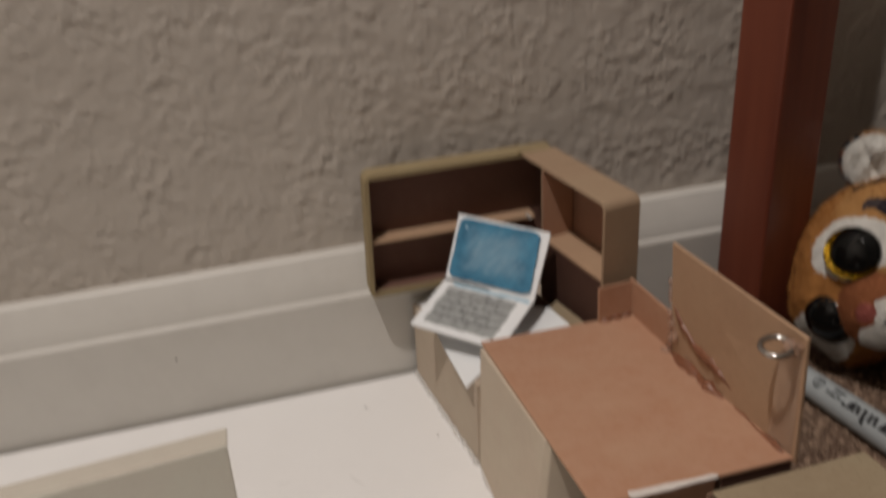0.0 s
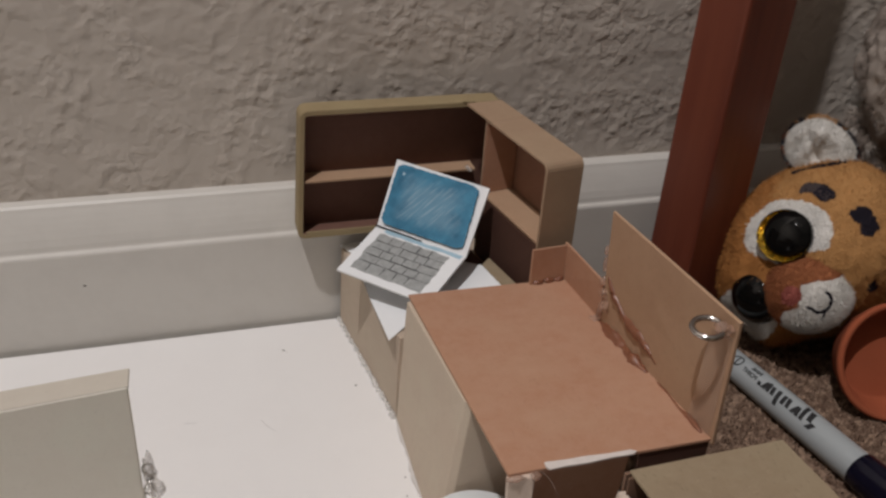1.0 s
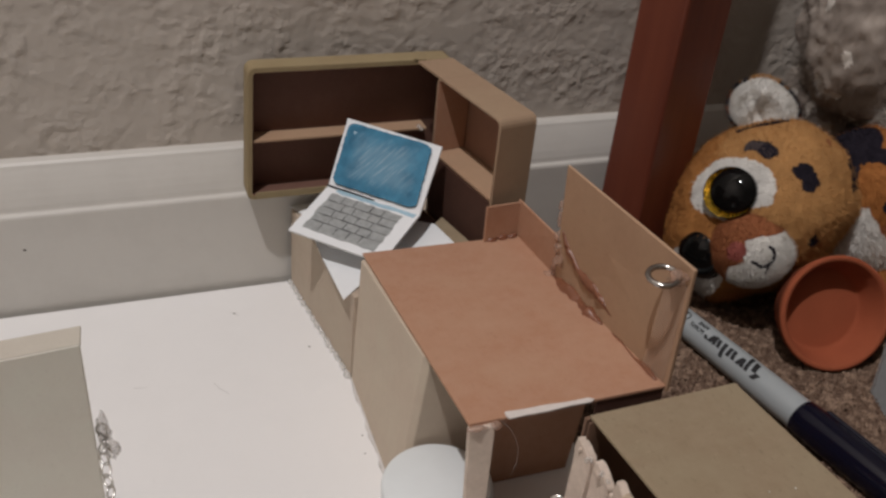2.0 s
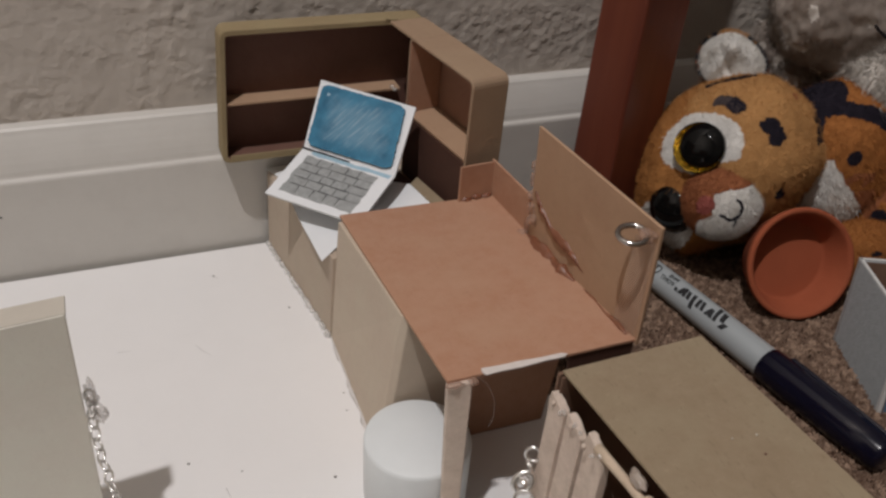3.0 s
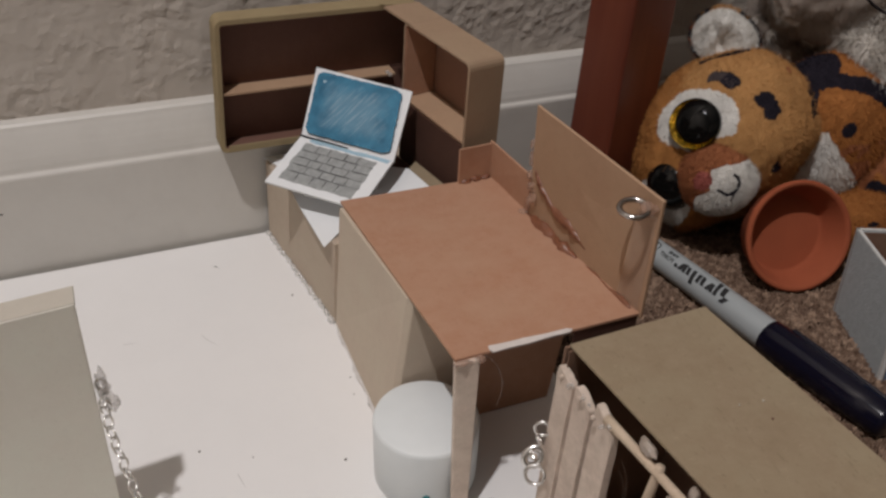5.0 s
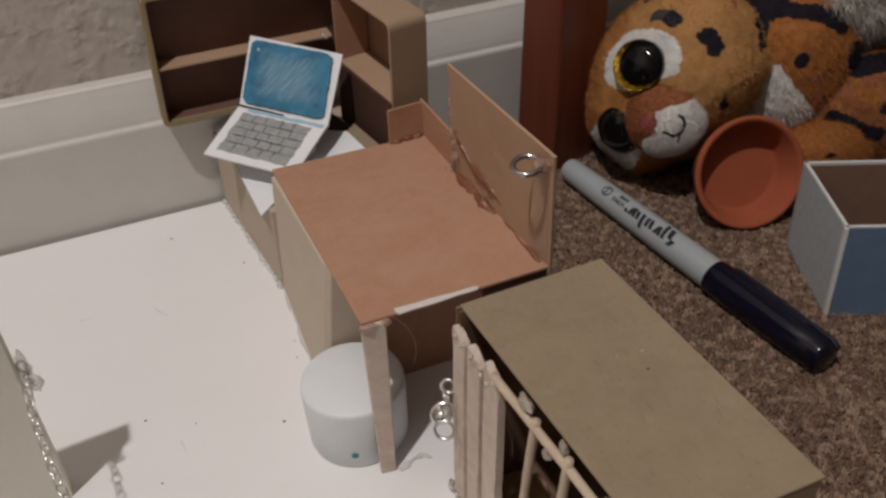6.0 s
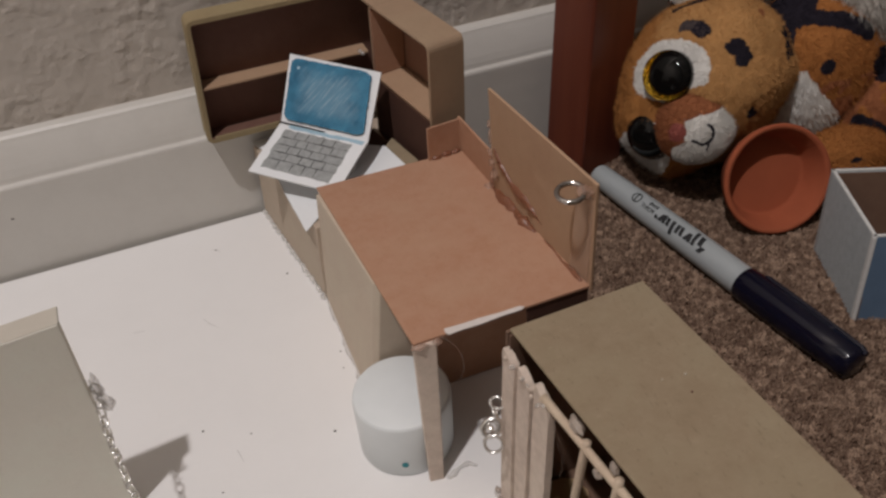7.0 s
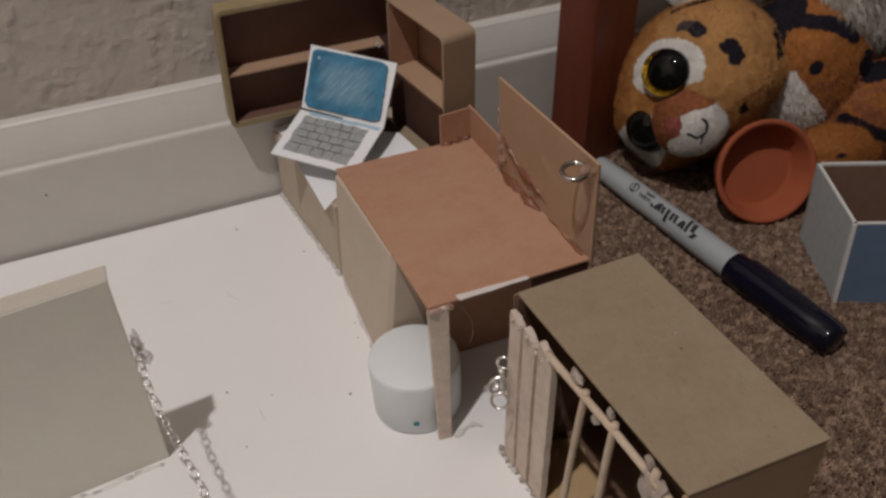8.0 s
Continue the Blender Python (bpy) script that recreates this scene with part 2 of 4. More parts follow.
# ---- mesh helpers (millimetres in, metres out) ----
def part(name, bm, material, parent=None, label="", smooth=False):
    """Links a bmesh as one mesh object under a thing or a part."""
    mesh = bpy.data.meshes.new(name)
    bmesh.ops.recalc_face_normals(bm, faces=bm.faces)
    if smooth:
        for f in bm.faces:
            f.smooth = True
    bm.to_mesh(mesh)
    bm.free()
    for m in material if isinstance(material, (list, tuple)) else [material]:
        mesh.materials.append(m)
    ob = new(name, mesh)
    if parent:
        ob.parent = parent
        ob.matrix_parent_inverse = Matrix.Translation(-parent.location)
    if label:
        ob["label"] = label
    return ob


def thing(name, at, label, category, group="", kind=""):
    e = new(name)
    e.empty_display_size = 0.01
    e.location = Vector(at) * MM
    return tagged(e, label, category, group, kind)


def bevel(bm, width, segments=2):
    if width > 0:
        bmesh.ops.bevel(bm, geom=list(bm.edges), offset=width * MM, segments=segments, profile=0.5, affect="EDGES")
    return bm


def prism(poly, z0, z1, bev=0.0, top_shift=(0, 0)):
    """An upright prism over a ground polygon; z0 and z1 are numbers or one height a corner."""
    bm = bmesh.new()
    n = len(poly)
    lo = z0 if isinstance(z0, (list, tuple)) else [z0] * n
    hi = z1 if isinstance(z1, (list, tuple)) else [z1] * n
    a = [bm.verts.new(Vector((p[0], p[1], z)) * MM) for p, z in zip(poly, lo)]
    b = [bm.verts.new(Vector((p[0] + top_shift[0], p[1] + top_shift[1], z)) * MM) for p, z in zip(poly, hi)]
    bm.faces.new(a[::-1])
    bm.faces.new(b)
    for i in range(n):
        j = (i + 1) % n
        bm.faces.new((a[i], a[j], b[j], b[i]))
    return bevel(bm, bev)


def block(x0, x1, y0, y1, z0, z1, bev=0.0):
    return prism([(x0, y0), (x1, y0), (x1, y1), (x0, y1)], z0, z1, bev)


def slab(corners, thick, bev=0.0, warp=0.0):
    """A sheet through four corners (mm), thick downwards along its normal."""
    c = [Vector(p) for p in corners]
    nrm = (c[1] - c[0]).cross(c[2] - c[0]).normalized()
    bm = bmesh.new()
    top = [bm.verts.new(p * MM) for p in c]
    low = [bm.verts.new((p - nrm * thick) * MM) for p in c]
    bm.faces.new(top)
    bm.faces.new(low[::-1])
    n = len(c)
    for i in range(n):
        j = (i + 1) % n
        bm.faces.new((top[j], top[i], low[i], low[j]))
    return bevel(bm, bev)


def lathe(profile, steps=48, at=(0, 0, 0), turn=None):
    """Turns a profile of (radius, height) about z, then turns and moves it."""
    bm = bmesh.new()
    rings = []
    for r, z in profile:
        if r < 1e-6:
            rings.append([bm.verts.new((0, 0, z * MM))])
        else:
            rings.append([bm.verts.new((r * MM * math.cos(2 * math.pi * i / steps), r * MM * math.sin(2 * math.pi * i / steps), z * MM)) for i in range(steps)])
    for a, b in zip(rings, rings[1:]):
        for i in range(steps):
            j = (i + 1) % steps
            if len(a) == 1 and len(b) == 1:
                continue
            if len(a) == 1:
                bm.faces.new((a[0], b[i], b[j]))
            elif len(b) == 1:
                bm.faces.new((a[i], a[j], b[0]))
            else:
                bm.faces.new((a[i], a[j], b[j], b[i]))
    m = Matrix.Translation(Vector(at) * MM) @ (turn.to_4x4() if turn else Matrix())
    bmesh.ops.transform(bm, matrix=m, verts=bm.verts)
    return bm


def axis_turn(d):
    """The turn that takes z to the direction d."""
    return Vector(d).to_track_quat("Z", "Y").to_matrix()


def torus(R, r, at, normal, stretch=1.0, seg=20, ring=8, along=None):
    bm = bmesh.new()
    vs = []
    for i in range(seg):
        a = 2 * math.pi * i / seg
        row = []
        for j in range(ring):
            b = 2 * math.pi * j / ring
            row.append(bm.verts.new(((R * stretch + r * math.cos(b)) * math.cos(a) * MM, (R + r * math.cos(b)) * math.sin(a) * MM, r * math.sin(b) * MM)))
        vs.append(row)
    for i in range(seg):
        for j in range(ring):
            bm.faces.new((vs[i][j], vs[(i + 1) % seg][j], vs[(i + 1) % seg][(j + 1) % ring], vs[i][(j + 1) % ring]))
    z = Vector(normal).normalized()
    x = Vector(along or z.orthogonal())
    x = (x - z * x.dot(z)).normalized()
    rot = Matrix((x, z.cross(x), z)).transposed()
    bmesh.ops.transform(bm, matrix=Matrix.Translation(Vector(at) * MM) @ rot.to_4x4(), verts=bm.verts)
    return bm


def blob(at, size, seed, rough=0.35, sub=2):
    """A lump of glue or lint: a wobbly ball."""
    bm = bmesh.new()
    bmesh.ops.create_icosphere(bm, subdivisions=sub, radius=1.0)
    for v in bm.verts:
        k = 1 + rough * noise.noise(v.co * 1.7 + Vector((seed * 3.1, seed, 0)))
        v.co = Vector([c * s * k for c, s in zip(v.co, size)]) * MM + Vector(at) * MM
    return bm


def merge(*bms):
    out = bmesh.new()
    for b in bms:
        me = bpy.data.meshes.new("tmp")
        b.to_mesh(me)
        b.free()
        out.from_mesh(me)
        bpy.data.meshes.remove(me)
    return out


FLOOR = -9.0

# ---- setting ----
X0, X1, Y0, ZC = -950, 2100, -3200, 2420
tagged(part("wall_north", block(X0 - 100, X1 + 100, 0, 110, FLOOR - 60, ZC), WALL), "warm grey painted wall with knockdown texture", "wall", kind="structure")
tagged(part("wall_south", block(X0 - 100, X1 + 100, Y0 - 100, Y0, FLOOR - 60, ZC), PLAIN_WALL), "plain warm grey painted wall", "wall", kind="structure")
# Unseen; set this close so that it bounces light in from the left.
tagged(part("wall_west", block(X0 - 100, X0, Y0, 0, FLOOR - 60, ZC), PLAIN_WALL), "plain warm grey painted wall", "wall", kind="structure")
tagged(part("wall_east", block(X1, X1 + 100, Y0, 0, FLOOR - 60, ZC), PLAIN_WALL), "plain warm grey painted wall", "wall", kind="structure")
tagged(part("ceiling", block(X0 - 100, X1 + 100, Y0 - 100, 110, ZC, ZC + 100), CEILING), "plain white painted ceiling", "ceiling", kind="structure")


def baseboard():
    """Moulded skirting: flat face, a bead, a cove up to a thin top lip."""
    prof = [(0, FLOOR - 2), (-11.9, FLOOR - 2), (-11.9, 36.2), (-11.7, 37.0), (-11.2, 37.6), (-10.6, 37.9), (-10.3, 38.4), (-10.0, 40.0), (-9.2, 42.6), (-8.2, 45.2), (-7.1, 47.8), (-6.1, 50.0), (-5.4, 51.4), (-4.9, 52.6), (-3.9, 53.3), (0, 53.5)]
    bm = bmesh.new()
    ends = []
    for x in (X0, X1):
        ends.append([bm.verts.new((x * MM, y * MM, z * MM)) for y, z in prof])
    for i in range(len(prof) - 1):
        bm.faces.new((ends[0][i], ends[1][i], ends[1][i + 1], ends[0][i + 1]))
    bm.faces.new(ends[0])
    bm.faces.new(ends[1][::-1])
    return bm


tagged(part("baseboard", baseboard(), TRIM), "white painted moulded baseboard along the wall", "baseboard", kind="structure")
floor = tagged(part("floor", block(X0, X1, Y0, 0, FLOOR - 60, FLOOR - 0.4), PILE_BASE), "brown speckled carpet floor", "floor", kind="structure")


def tufts(name, x0, x1, y0, y1, step, seed, skip):
    """Cut pile: little twisted bundles of leaning yarn ends, in one mesh."""
    rng = random.Random(seed)
    verts, faces = [], []
    nx, ny = int((x1 - x0) / step), int((y1 - y0) / step)
    for i in range(nx):
        for j in range(ny):
            x, y = x0 + (i + rng.random()) * step, y0 + (j + rng.random()) * step
            if skip(x, y):
                continue
            clump = noise.noise((x / 2.1, y / 2.1, 3.0)) + 0.5 * noise.noise((x / 5.0, y / 5.0, 7.0))
            h = max(0.8, 1.9 + 1.3 * clump + rng.uniform(-0.4, 0.5))
            for strand in range(2):
                a, l = rng.random() * 6.28, rng.uniform(0.5, 1.8)
                lx, ly = l * math.cos(a), l * math.sin(a)
                bx, by = x + rng.uniform(-0.4, 0.4), y + rng.uniform(-0.4, 0.4)
                r = rng.uniform(0.36, 0.62)
                k, a0 = len(verts), rng.random() * 6.28
                for q, f, z in ((1.15, 0.0, -0.8), (0.75, 1.0, h)):
                    for n in range(3):
                        b = a0 + n * 2.0944 + f * 0.9
                        verts.append(((bx + lx * f + r * q * math.cos(b)) * MM, (by + ly * f + r * q * math.sin(b)) * MM, (FLOOR + z) * MM))
                for n in range(3):
                    m = (n + 1) % 3
                    faces.append((k + n, k + m, k + 3 + m, k + 3 + n))
                faces.append((k + 3, k + 4, k + 5))
    mesh = bpy.data.meshes.new(name)
    mesh.from_pydata(verts, [], faces)
    mesh.polygons.foreach_set("use_smooth", [True] * len(mesh.polygons))
    mesh.materials.append(PILE)
    return tagged(new(name, mesh), "short brown and beige carpet pile", "carpet", kind="stuff")


tufts("carpet_pile", 60, 270, -330, -12, 0.8, 5, lambda x, y: x < 66.5 and y > -300)

# ---- white foam board base ----
base = tagged(part("foam_board", block(-340, 66, -300, -14.2, FLOOR - 1, 0, 0.4), BOARD), "white foam board base lying on the carpet", "board")
SPECKS = [(-23.3, -31.5, 0.5), (-1.4, -57.8, 0.55), (-6.3, -136.6, 0.6), (-43.3, -119.4, 0.55), (-29.9, -126.6, 0.3), (-41.8, -144.1, 0.4), (5.0, -105.2, 0.35), (3.8, -112.8, 0.3)]
for sx, sy, sr in SPECKS:
    tagged(part("speck", blob((sx, sy, 0.12), (sr * 0.85, sr * 0.65, 0.2), sx, 0.3, 1), GRIME), "tiny dark speck of dirt on white board", "speck", "specks on the board")
for k, (ax, ay, bx, by) in enumerate(((-33.5, -71.5, -30.5, -75.5), (-58.5, -65, -54.5, -65.6), (-35.0, -131, -34.0, -136.5), (-22, -33, -25, -30), (-34.5, -69, -33, -72))):
    a, b = Vector((ax, ay, 0.02)), Vector((bx, by, 0.02))
    n = Vector((ay - by, bx - ax, 0)).normalized() * 0.16
    tagged(part("scratch", slab([a + n, a - n, b - n * 0.3, b + n * 0.3], 0.02), FAINT), "faint grey scratch on white board", "scratch", "scratches on the board")

tagged(part("nick", blob((-89.2, -11.95, 24.6), (0.55, 0.1, 0.38), 3, 0.4, 2), GRIME), "tiny dark nick in the white baseboard", "nick")

# ---- partition at the front of the board, with its chain ----
partition = thing("partition", (-110, -139, 0), "warm grey cardboard partition standing upright on white board", "partition")
part("front_panel", prism([(-180, -150.2), (-64.5, -138.2), (-64.5, -137.3), (-180, -149.3)], 0, 71.9, 0.25, (1.8, -1.6)), GREY_CARD, partition)
part("top_strip", slab([(-178.2, -144.8, 72.3), (-178.2, -151.6, 72.1), (-62.6, -139.6, 72.1), (-62.6, -133.4, 72.3)], 0.8, 0.2), CREAM_CARD, partition)
part("end_panel", prism([(-65.4, -137.2), (-64.6, -137.2), (-64.9, -133.2), (-65.7, -133.2)], 0, 71.4, 0.0, (1.6, -1.4)), GREY_CARD, partition)
part("back_panel", prism([(-180, -145), (-65.2, -133.1), (-65.2, -132.4), (-180, -144.3)], 0, 71.3, 0.2, (1.6, -1.4)), CREAM_CARD, partition)
rng = random.Random(3)
for k in range(14):
    x = -66 - k * 6.2 + rng.uniform(-2, 2)
    y = -138.8 + (x + 64.5) * 0.104
    part("glue_bead", blob((x, y - rng.uniform(0.4, 2.2), 0.2), (rng.uniform(0.4, 1.3), rng.uniform(0.3, 0.8), rng.uniform(0.2, 0.5)), k, 0.9, 2), FROST_GLUE, partition, "shiny bit of glue", True)


def chain(points, link, name, label):
    """Flat curb links along a polyline, turned by a quarter from one to the next."""
    pts = [Vector(p) for p in points]
    path, run = [], 0.0
    total = sum((b - a).length for a, b in zip(pts, pts[1:]))
    n = int(total / (link * 1.22))
    for k in range(n + 1):
        want, acc = total * k / n, 0.0
        for a, b in zip(pts, pts[1:]):
            d = (b - a).length
            if acc + d >= want - 1e-6:
                path.append((a.lerp(b, (want - acc) / d), (b - a).normalized()))
                break
            acc += d
    th = thing(name, path[-1][0], label, "chain")
    r = random.Random(8)
    for k, (p, d) in enumerate(path):
        side = d.cross(Vector((0, 0, 1))).normalized()
        nrm = side * 0.8 + d.cross(side) * (0.75 if k % 2 else -0.95) + Vector((r.uniform(-0.15, 0.15), r.uniform(-0.15, 0.15), r.uniform(-0.15, 0.15)))
        part("link", torus(link * 0.43, link * 0.098, p, nrm, 1.7, 22, 8, d), SILVER, th, smooth=True)
    return th


chain([(-62.3, -139.5, 44), (-61.2, -150, 42.5), (-58.2, -166, 41), (-53.8, -184, 40), (-50, -205, 38), (-50, -222, 28), (-49, -232, 12), (-49, -240, 0.9), (-49, -255, 0.8)], 2.5, "silver_chain", "thin silver metal chain hanging from the partition")
crimp = thing("chain_end", (-62, -138, 46), "silver chain end glued to the partition's edge", "chain end")
part("glue_blob", merge(blob((-61.6, -137.4, 47.0), (1.3, 1.3, 4.4), 4, 0.8, 3), blob((-60.6, -138.8, 43.0), (1.6, 1.2, 2.6), 7, 0.8, 3)), GLUE, crimp, "clear hot glue", True)
rng = random.Random(17)
for k in range(5):
    p = Vector((-61.9 + 0.12 * k, -137.6 - 0.4 * k, 47.4 - 1.2 * k))
    part("link", torus(1.0, 0.32, p, (rng.uniform(-1, 1), -1, rng.uniform(-0.3, 0.3)), 1.6, 18, 7, (0.2, -0.3, -1)), SILVER, crimp, smooth=True)

# ---- low cabinet by the wall ----
low = thing("low_cabinet", (30, -45, 0), "low tan cardboard cabinet glued against the baseboard", "cabinet")
part("side_panel", prism([(0.3, -15.2), (1.1, -15.2), (9.0, -77.5), (8.2, -77.5)], 0, 30.8, 0.15, (1.0, 0)), TAN_CARD, low)
part("top", slab([(1.5, -15.2, 31.6), (9.2, -78, 31.6), (68, -78, 31.6), (68, -15.2, 31.6)], 0.8, 0.15), TAN_CARD, low)
part("front_panel", block(9.2, 68, -78, -77.2, 0, 30.7, 0.1), TAN_CARD, low)
part("end_panel", block(67.2, 68, -77, -15.2, 0, 30.7, 0.1), TAN_CARD, low)
part("rim_strip", slab([(47.2, -50.2, 41.0), (43.5, -53.6, 40.6), (46.1, -71.4, 40.6), (50.4, -68.6, 41.0)], 8.6, 0.2), KRAFT_CARD, low)
rng = random.Random(12)
for k in range(30):
    f = k / 29 + rng.uniform(-0.012, 0.012)
    part("glue_bead", blob((0.2 + 7.8 * f - 0.3, -16 - 61 * f, 0.5), (rng.uniform(0.5, 1.3), rng.uniform(0.9, 2.2), rng.uniform(0.5, 1.3)), k, 0.6, 2), FROST_GLUE, low, "clear hot glue", True)

sheet = thing("paper_sheet", (25, -45, 31.7), "white paper sheet lying on a low cabinet, one corner overhanging", "paper")
part("sheet", slab([(1.0, -14.2, 31.95), (4.8, -23.0, 31.95), (4.6, -54.0, 31.95), (5.8, -77.9, 31.2), (16.8, -69.5, 33.2), (46.0, -71.4, 40.3), (43.4, -53.9, 40.3), (8.5, -13.2, 31.95)], 0.22), PAPER, sheet)

# ---- paper laptop ----
laptop = thing("toy_laptop", (15, -50, 38), "handmade paper toy laptop, open, with blue screen and grey keys", "toy laptop")
FL, HL, HR = Vector((-5.4, -47.2, 41.0)), Vector((10.9, -33.6, 48.6)), Vector((35.2, -60.5, 48.1))
FR, TL, TR = FL + (HR - HL), Vector((21.4, -19.7, 67.3)), Vector((46.7, -47.7, 66.1))


def on_sheet(a, b, d, u, v, lift):
    """A place on the sheet a, b (along) and d (up), lifted off it."""
    n = (b - a).cross(d - a).normalized()
    return a + (b - a) * u + (d - a) * v + n * lift


def patch(a, b, d, u0, u1, v0, v1, lift, thick=0.15, wob=0.0, seed=0, steps=1, round_off=0.0):
    """A thin patch on a sheet, its rim a little uneven, with its own sheet coordinates."""
    r = random.Random(seed)
    rim = []
    for (ua, va), (ub, vb) in zip(((u0, v0), (u1, v0), (u1, v1), (u0, v1)), ((u1, v0), (u1, v1), (u0, v1), (u0, v0))):
        for k in range(steps):
            f = k / steps
            u, v = ua + (ub - ua) * f + r.uniform(-wob, wob), va + (vb - va) * f + r.uniform(-wob, wob)
            if round_off:
                # the pen rounds the corner off
                for cu, cv in ((u0, v0), (u1, v0), (u1, v1), (u0, v1)):
                    near = max(0.0, 1 - math.hypot(u - cu, v - cv) / round_off)
                    u, v = u + 0.35 * near * near * round_off * (1 if cu < 0.5 else -1), v + 0.35 * near * near * round_off * (1 if cv < 0.5 else -1)
            rim.append((u, v))
    bm = bmesh.new()
    lay = bm.verts.layers.float_vector.new("sheet")
    top, lowv = [], []
    for u, v in rim:
        for lst, h in ((top, lift), (lowv, lift - thick)):
            w = bm.verts.new(on_sheet(a, b, d, u, v, h) * MM)
            w[lay] = ((u - u0) / (u1 - u0), (v - v0) / (v1 - v0), 0)
            lst.append(w)
    bm.faces.new(top)
    bm.faces.new(lowv[::-1])
    for i in range(len(rim)):
        j = (i + 1) % len(rim)
        bm.faces.new((top[j], top[i], lowv[i], lowv[j]))
    return bm


base_sheet = part("base", slab([FL, FR, HR, HL], 0.9, 0.15), PAPER, laptop)
part("prop", prism([(14.6, -41), (30.6, -58), (22.6, -62), (7.6, -47)], 31.9, [46.1, 45.9, 41.7, 41.7]), PAPER, laptop)
lid = part("lid", slab([HL + Vector((0.1, 0.1, -0.4)), HR + Vector((0.1, 0.1, -0.4)), TR, TL], 0.8, 0.15), PAPER, laptop)
part("screen", patch(HL, HR, TL, 0.04, 0.955, 0.065, 0.945, 0.62, 0.4, 0.006, 4, 26, 0.085), SCREEN_BLUE, lid, "blue felt pen colouring")
part("pen_gap", patch(HL, HR, TL, 0.12, 0.148, 0.80, 0.835, 0.75, 0.2, 0.005, 3, 3), PALE_BLUE, lid, "bare white dot")
part("hinge_line", patch(HL, HR, TL, 0.0, 0.52, 0.0, 0.02, 0.5, 0.3, 0.006, 6, 7), INK, lid)
part("keyboard", patch(FL, FR, HL, 0.10, 0.87, 0.13, 0.90, 0.1, 0.12, 0.012, 9, 14), KEY_GREY, base_sheet, "grey shaded key area")
part("hinge_wash", patch(FL, FR, HL, 0.12, 0.97, 0.93, 0.99, 0.1, 0.12, 0.012, 2, 9), PALE_BLUE, base_sheet)
rk = random.Random(21)
for row in range(1, 5):
    v = 0.17 + 0.73 * row / 5
    part("key_line", patch(FL, FR, HL, 0.13, 0.865, v - 0.005, v + 0.005, 0.2, 0.12, 0.008, row, 8), PENCIL, base_sheet)
for row in range(5):
    v = 0.17 + 0.73 * row / 5
    for k in range(4):
        u = 0.13 + 0.73 * (k + 1 + rk.uniform(-0.15, 0.15) + 0.3 * (row % 2)) / 5.3
        part("key_line", patch(FL, FR, HL, u - 0.0035, u + 0.0035, v, v + 0.146, 0.2, 0.12, 0.003, row * 7 + k, 3), PENCIL, base_sheet)


# ---- corner shelf: two open boxes with rounded corners ----
def ring_shell(length, z0, z1, depth, radius, thick, frame_m):
    """A box open at the front: u along, w from front (0) to back (depth)."""
    def outline(inset):
        out = []
        r = max(radius - inset, 0.4)
        for (cu, cz), a0 in (((length - inset - r, z1 - inset - r), 0), ((inset + r, z1 - inset - r), 90), ((inset + r, z0 + inset + r), 180), ((length - inset - r, z0 + inset + r), 270)):
            for k in range(5):
                a = radians(a0 + 22.5 * k)
                out.append((cu + r * math.cos(a), cz + r * math.sin(a)))
        return out
    bm = bmesh.new()
    o, i = outline(0), outline(thick)
    n = len(o)
    rows = []
    for ring, w in ((o, depth), (o, 0.25), (outline(0.25), 0.0), (outline(thick - 0.25), 0.0), (i, 0.25), (i, depth - 0.6)):
        rows.append([bm.verts.new(frame_m @ (Vector((u, w, z)) * MM)) for u, z in ring])
    for a, b in zip(rows, rows[1:]):
        for k in range(n):
            j = (k + 1) % n
            bm.faces.new((a[k], a[j], b[j], b[k]))
    bm.faces.new(rows[0])
    bm.faces.new(rows[-1][::-1])
    bm.faces.ensure_lookup_table()
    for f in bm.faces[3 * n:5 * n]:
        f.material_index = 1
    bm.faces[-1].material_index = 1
    return bm


def shelf_frame(ax, ay, bx, by, lean=0.0, fall=0.0):
    """u runs from a to b along the front, w to the back."""
    u = Vector((bx - ax, by - ay, 0)).normalized()
    w = Vector((-u.y, u.x, 0))
    m = Matrix((u + Vector((0, 0, fall)), w, Vector((lean, 0, 1)))).transposed().to_4x4()
    return Matrix.Translation(Vector((ax, ay, 0)) * MM) @ m, (Vector((bx, by)) - Vector((ax, ay))).length


def placed(bm, m):
    bmesh.ops.transform(bm, matrix=m, verts=bm.verts)
    return bm


shelf = thing("corner_shelf", (30, -18, 32), "brown cardboard corner shelf unit with open compartments", "shelf")
m1, l1 = shelf_frame(-17.4, -21.0, 54.5, -20.8, 0.06)
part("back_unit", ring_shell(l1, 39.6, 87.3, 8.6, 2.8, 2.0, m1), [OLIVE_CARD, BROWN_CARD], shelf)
part("shelf_board", placed(slab([(2.1, 0.7, 61.6), (l1 - 7.5, 0.7, 61.6), (l1 - 7.5, 7.8, 61.9), (2.1, 7.8, 61.9)], 0.9, 0.15), m1), PANEL_CARD, shelf, "pinkish brown card shelf")
m2, l2 = shelf_frame(42.8, -21.6, 53.1, -72.7, 0.03, -0.06)
IN = 14.0
part("side_unit", ring_shell(l2 - IN, 35.2, 87.2, 13.6, 2.6, 1.1, m2 @ Matrix.Translation((IN * MM, 0, 0))), [ROSE_CARD, MID_CARD], shelf, "rosy tan card box")
part("corner_top", placed(slab([(0.5, 0.0, 87.3), (17.5, 0.0, 87.3), (17.5, 13.5, 87.3), (1.4, 13.5, 87.3)], 0.9, 0.15), m2), ROSE_CARD, shelf)
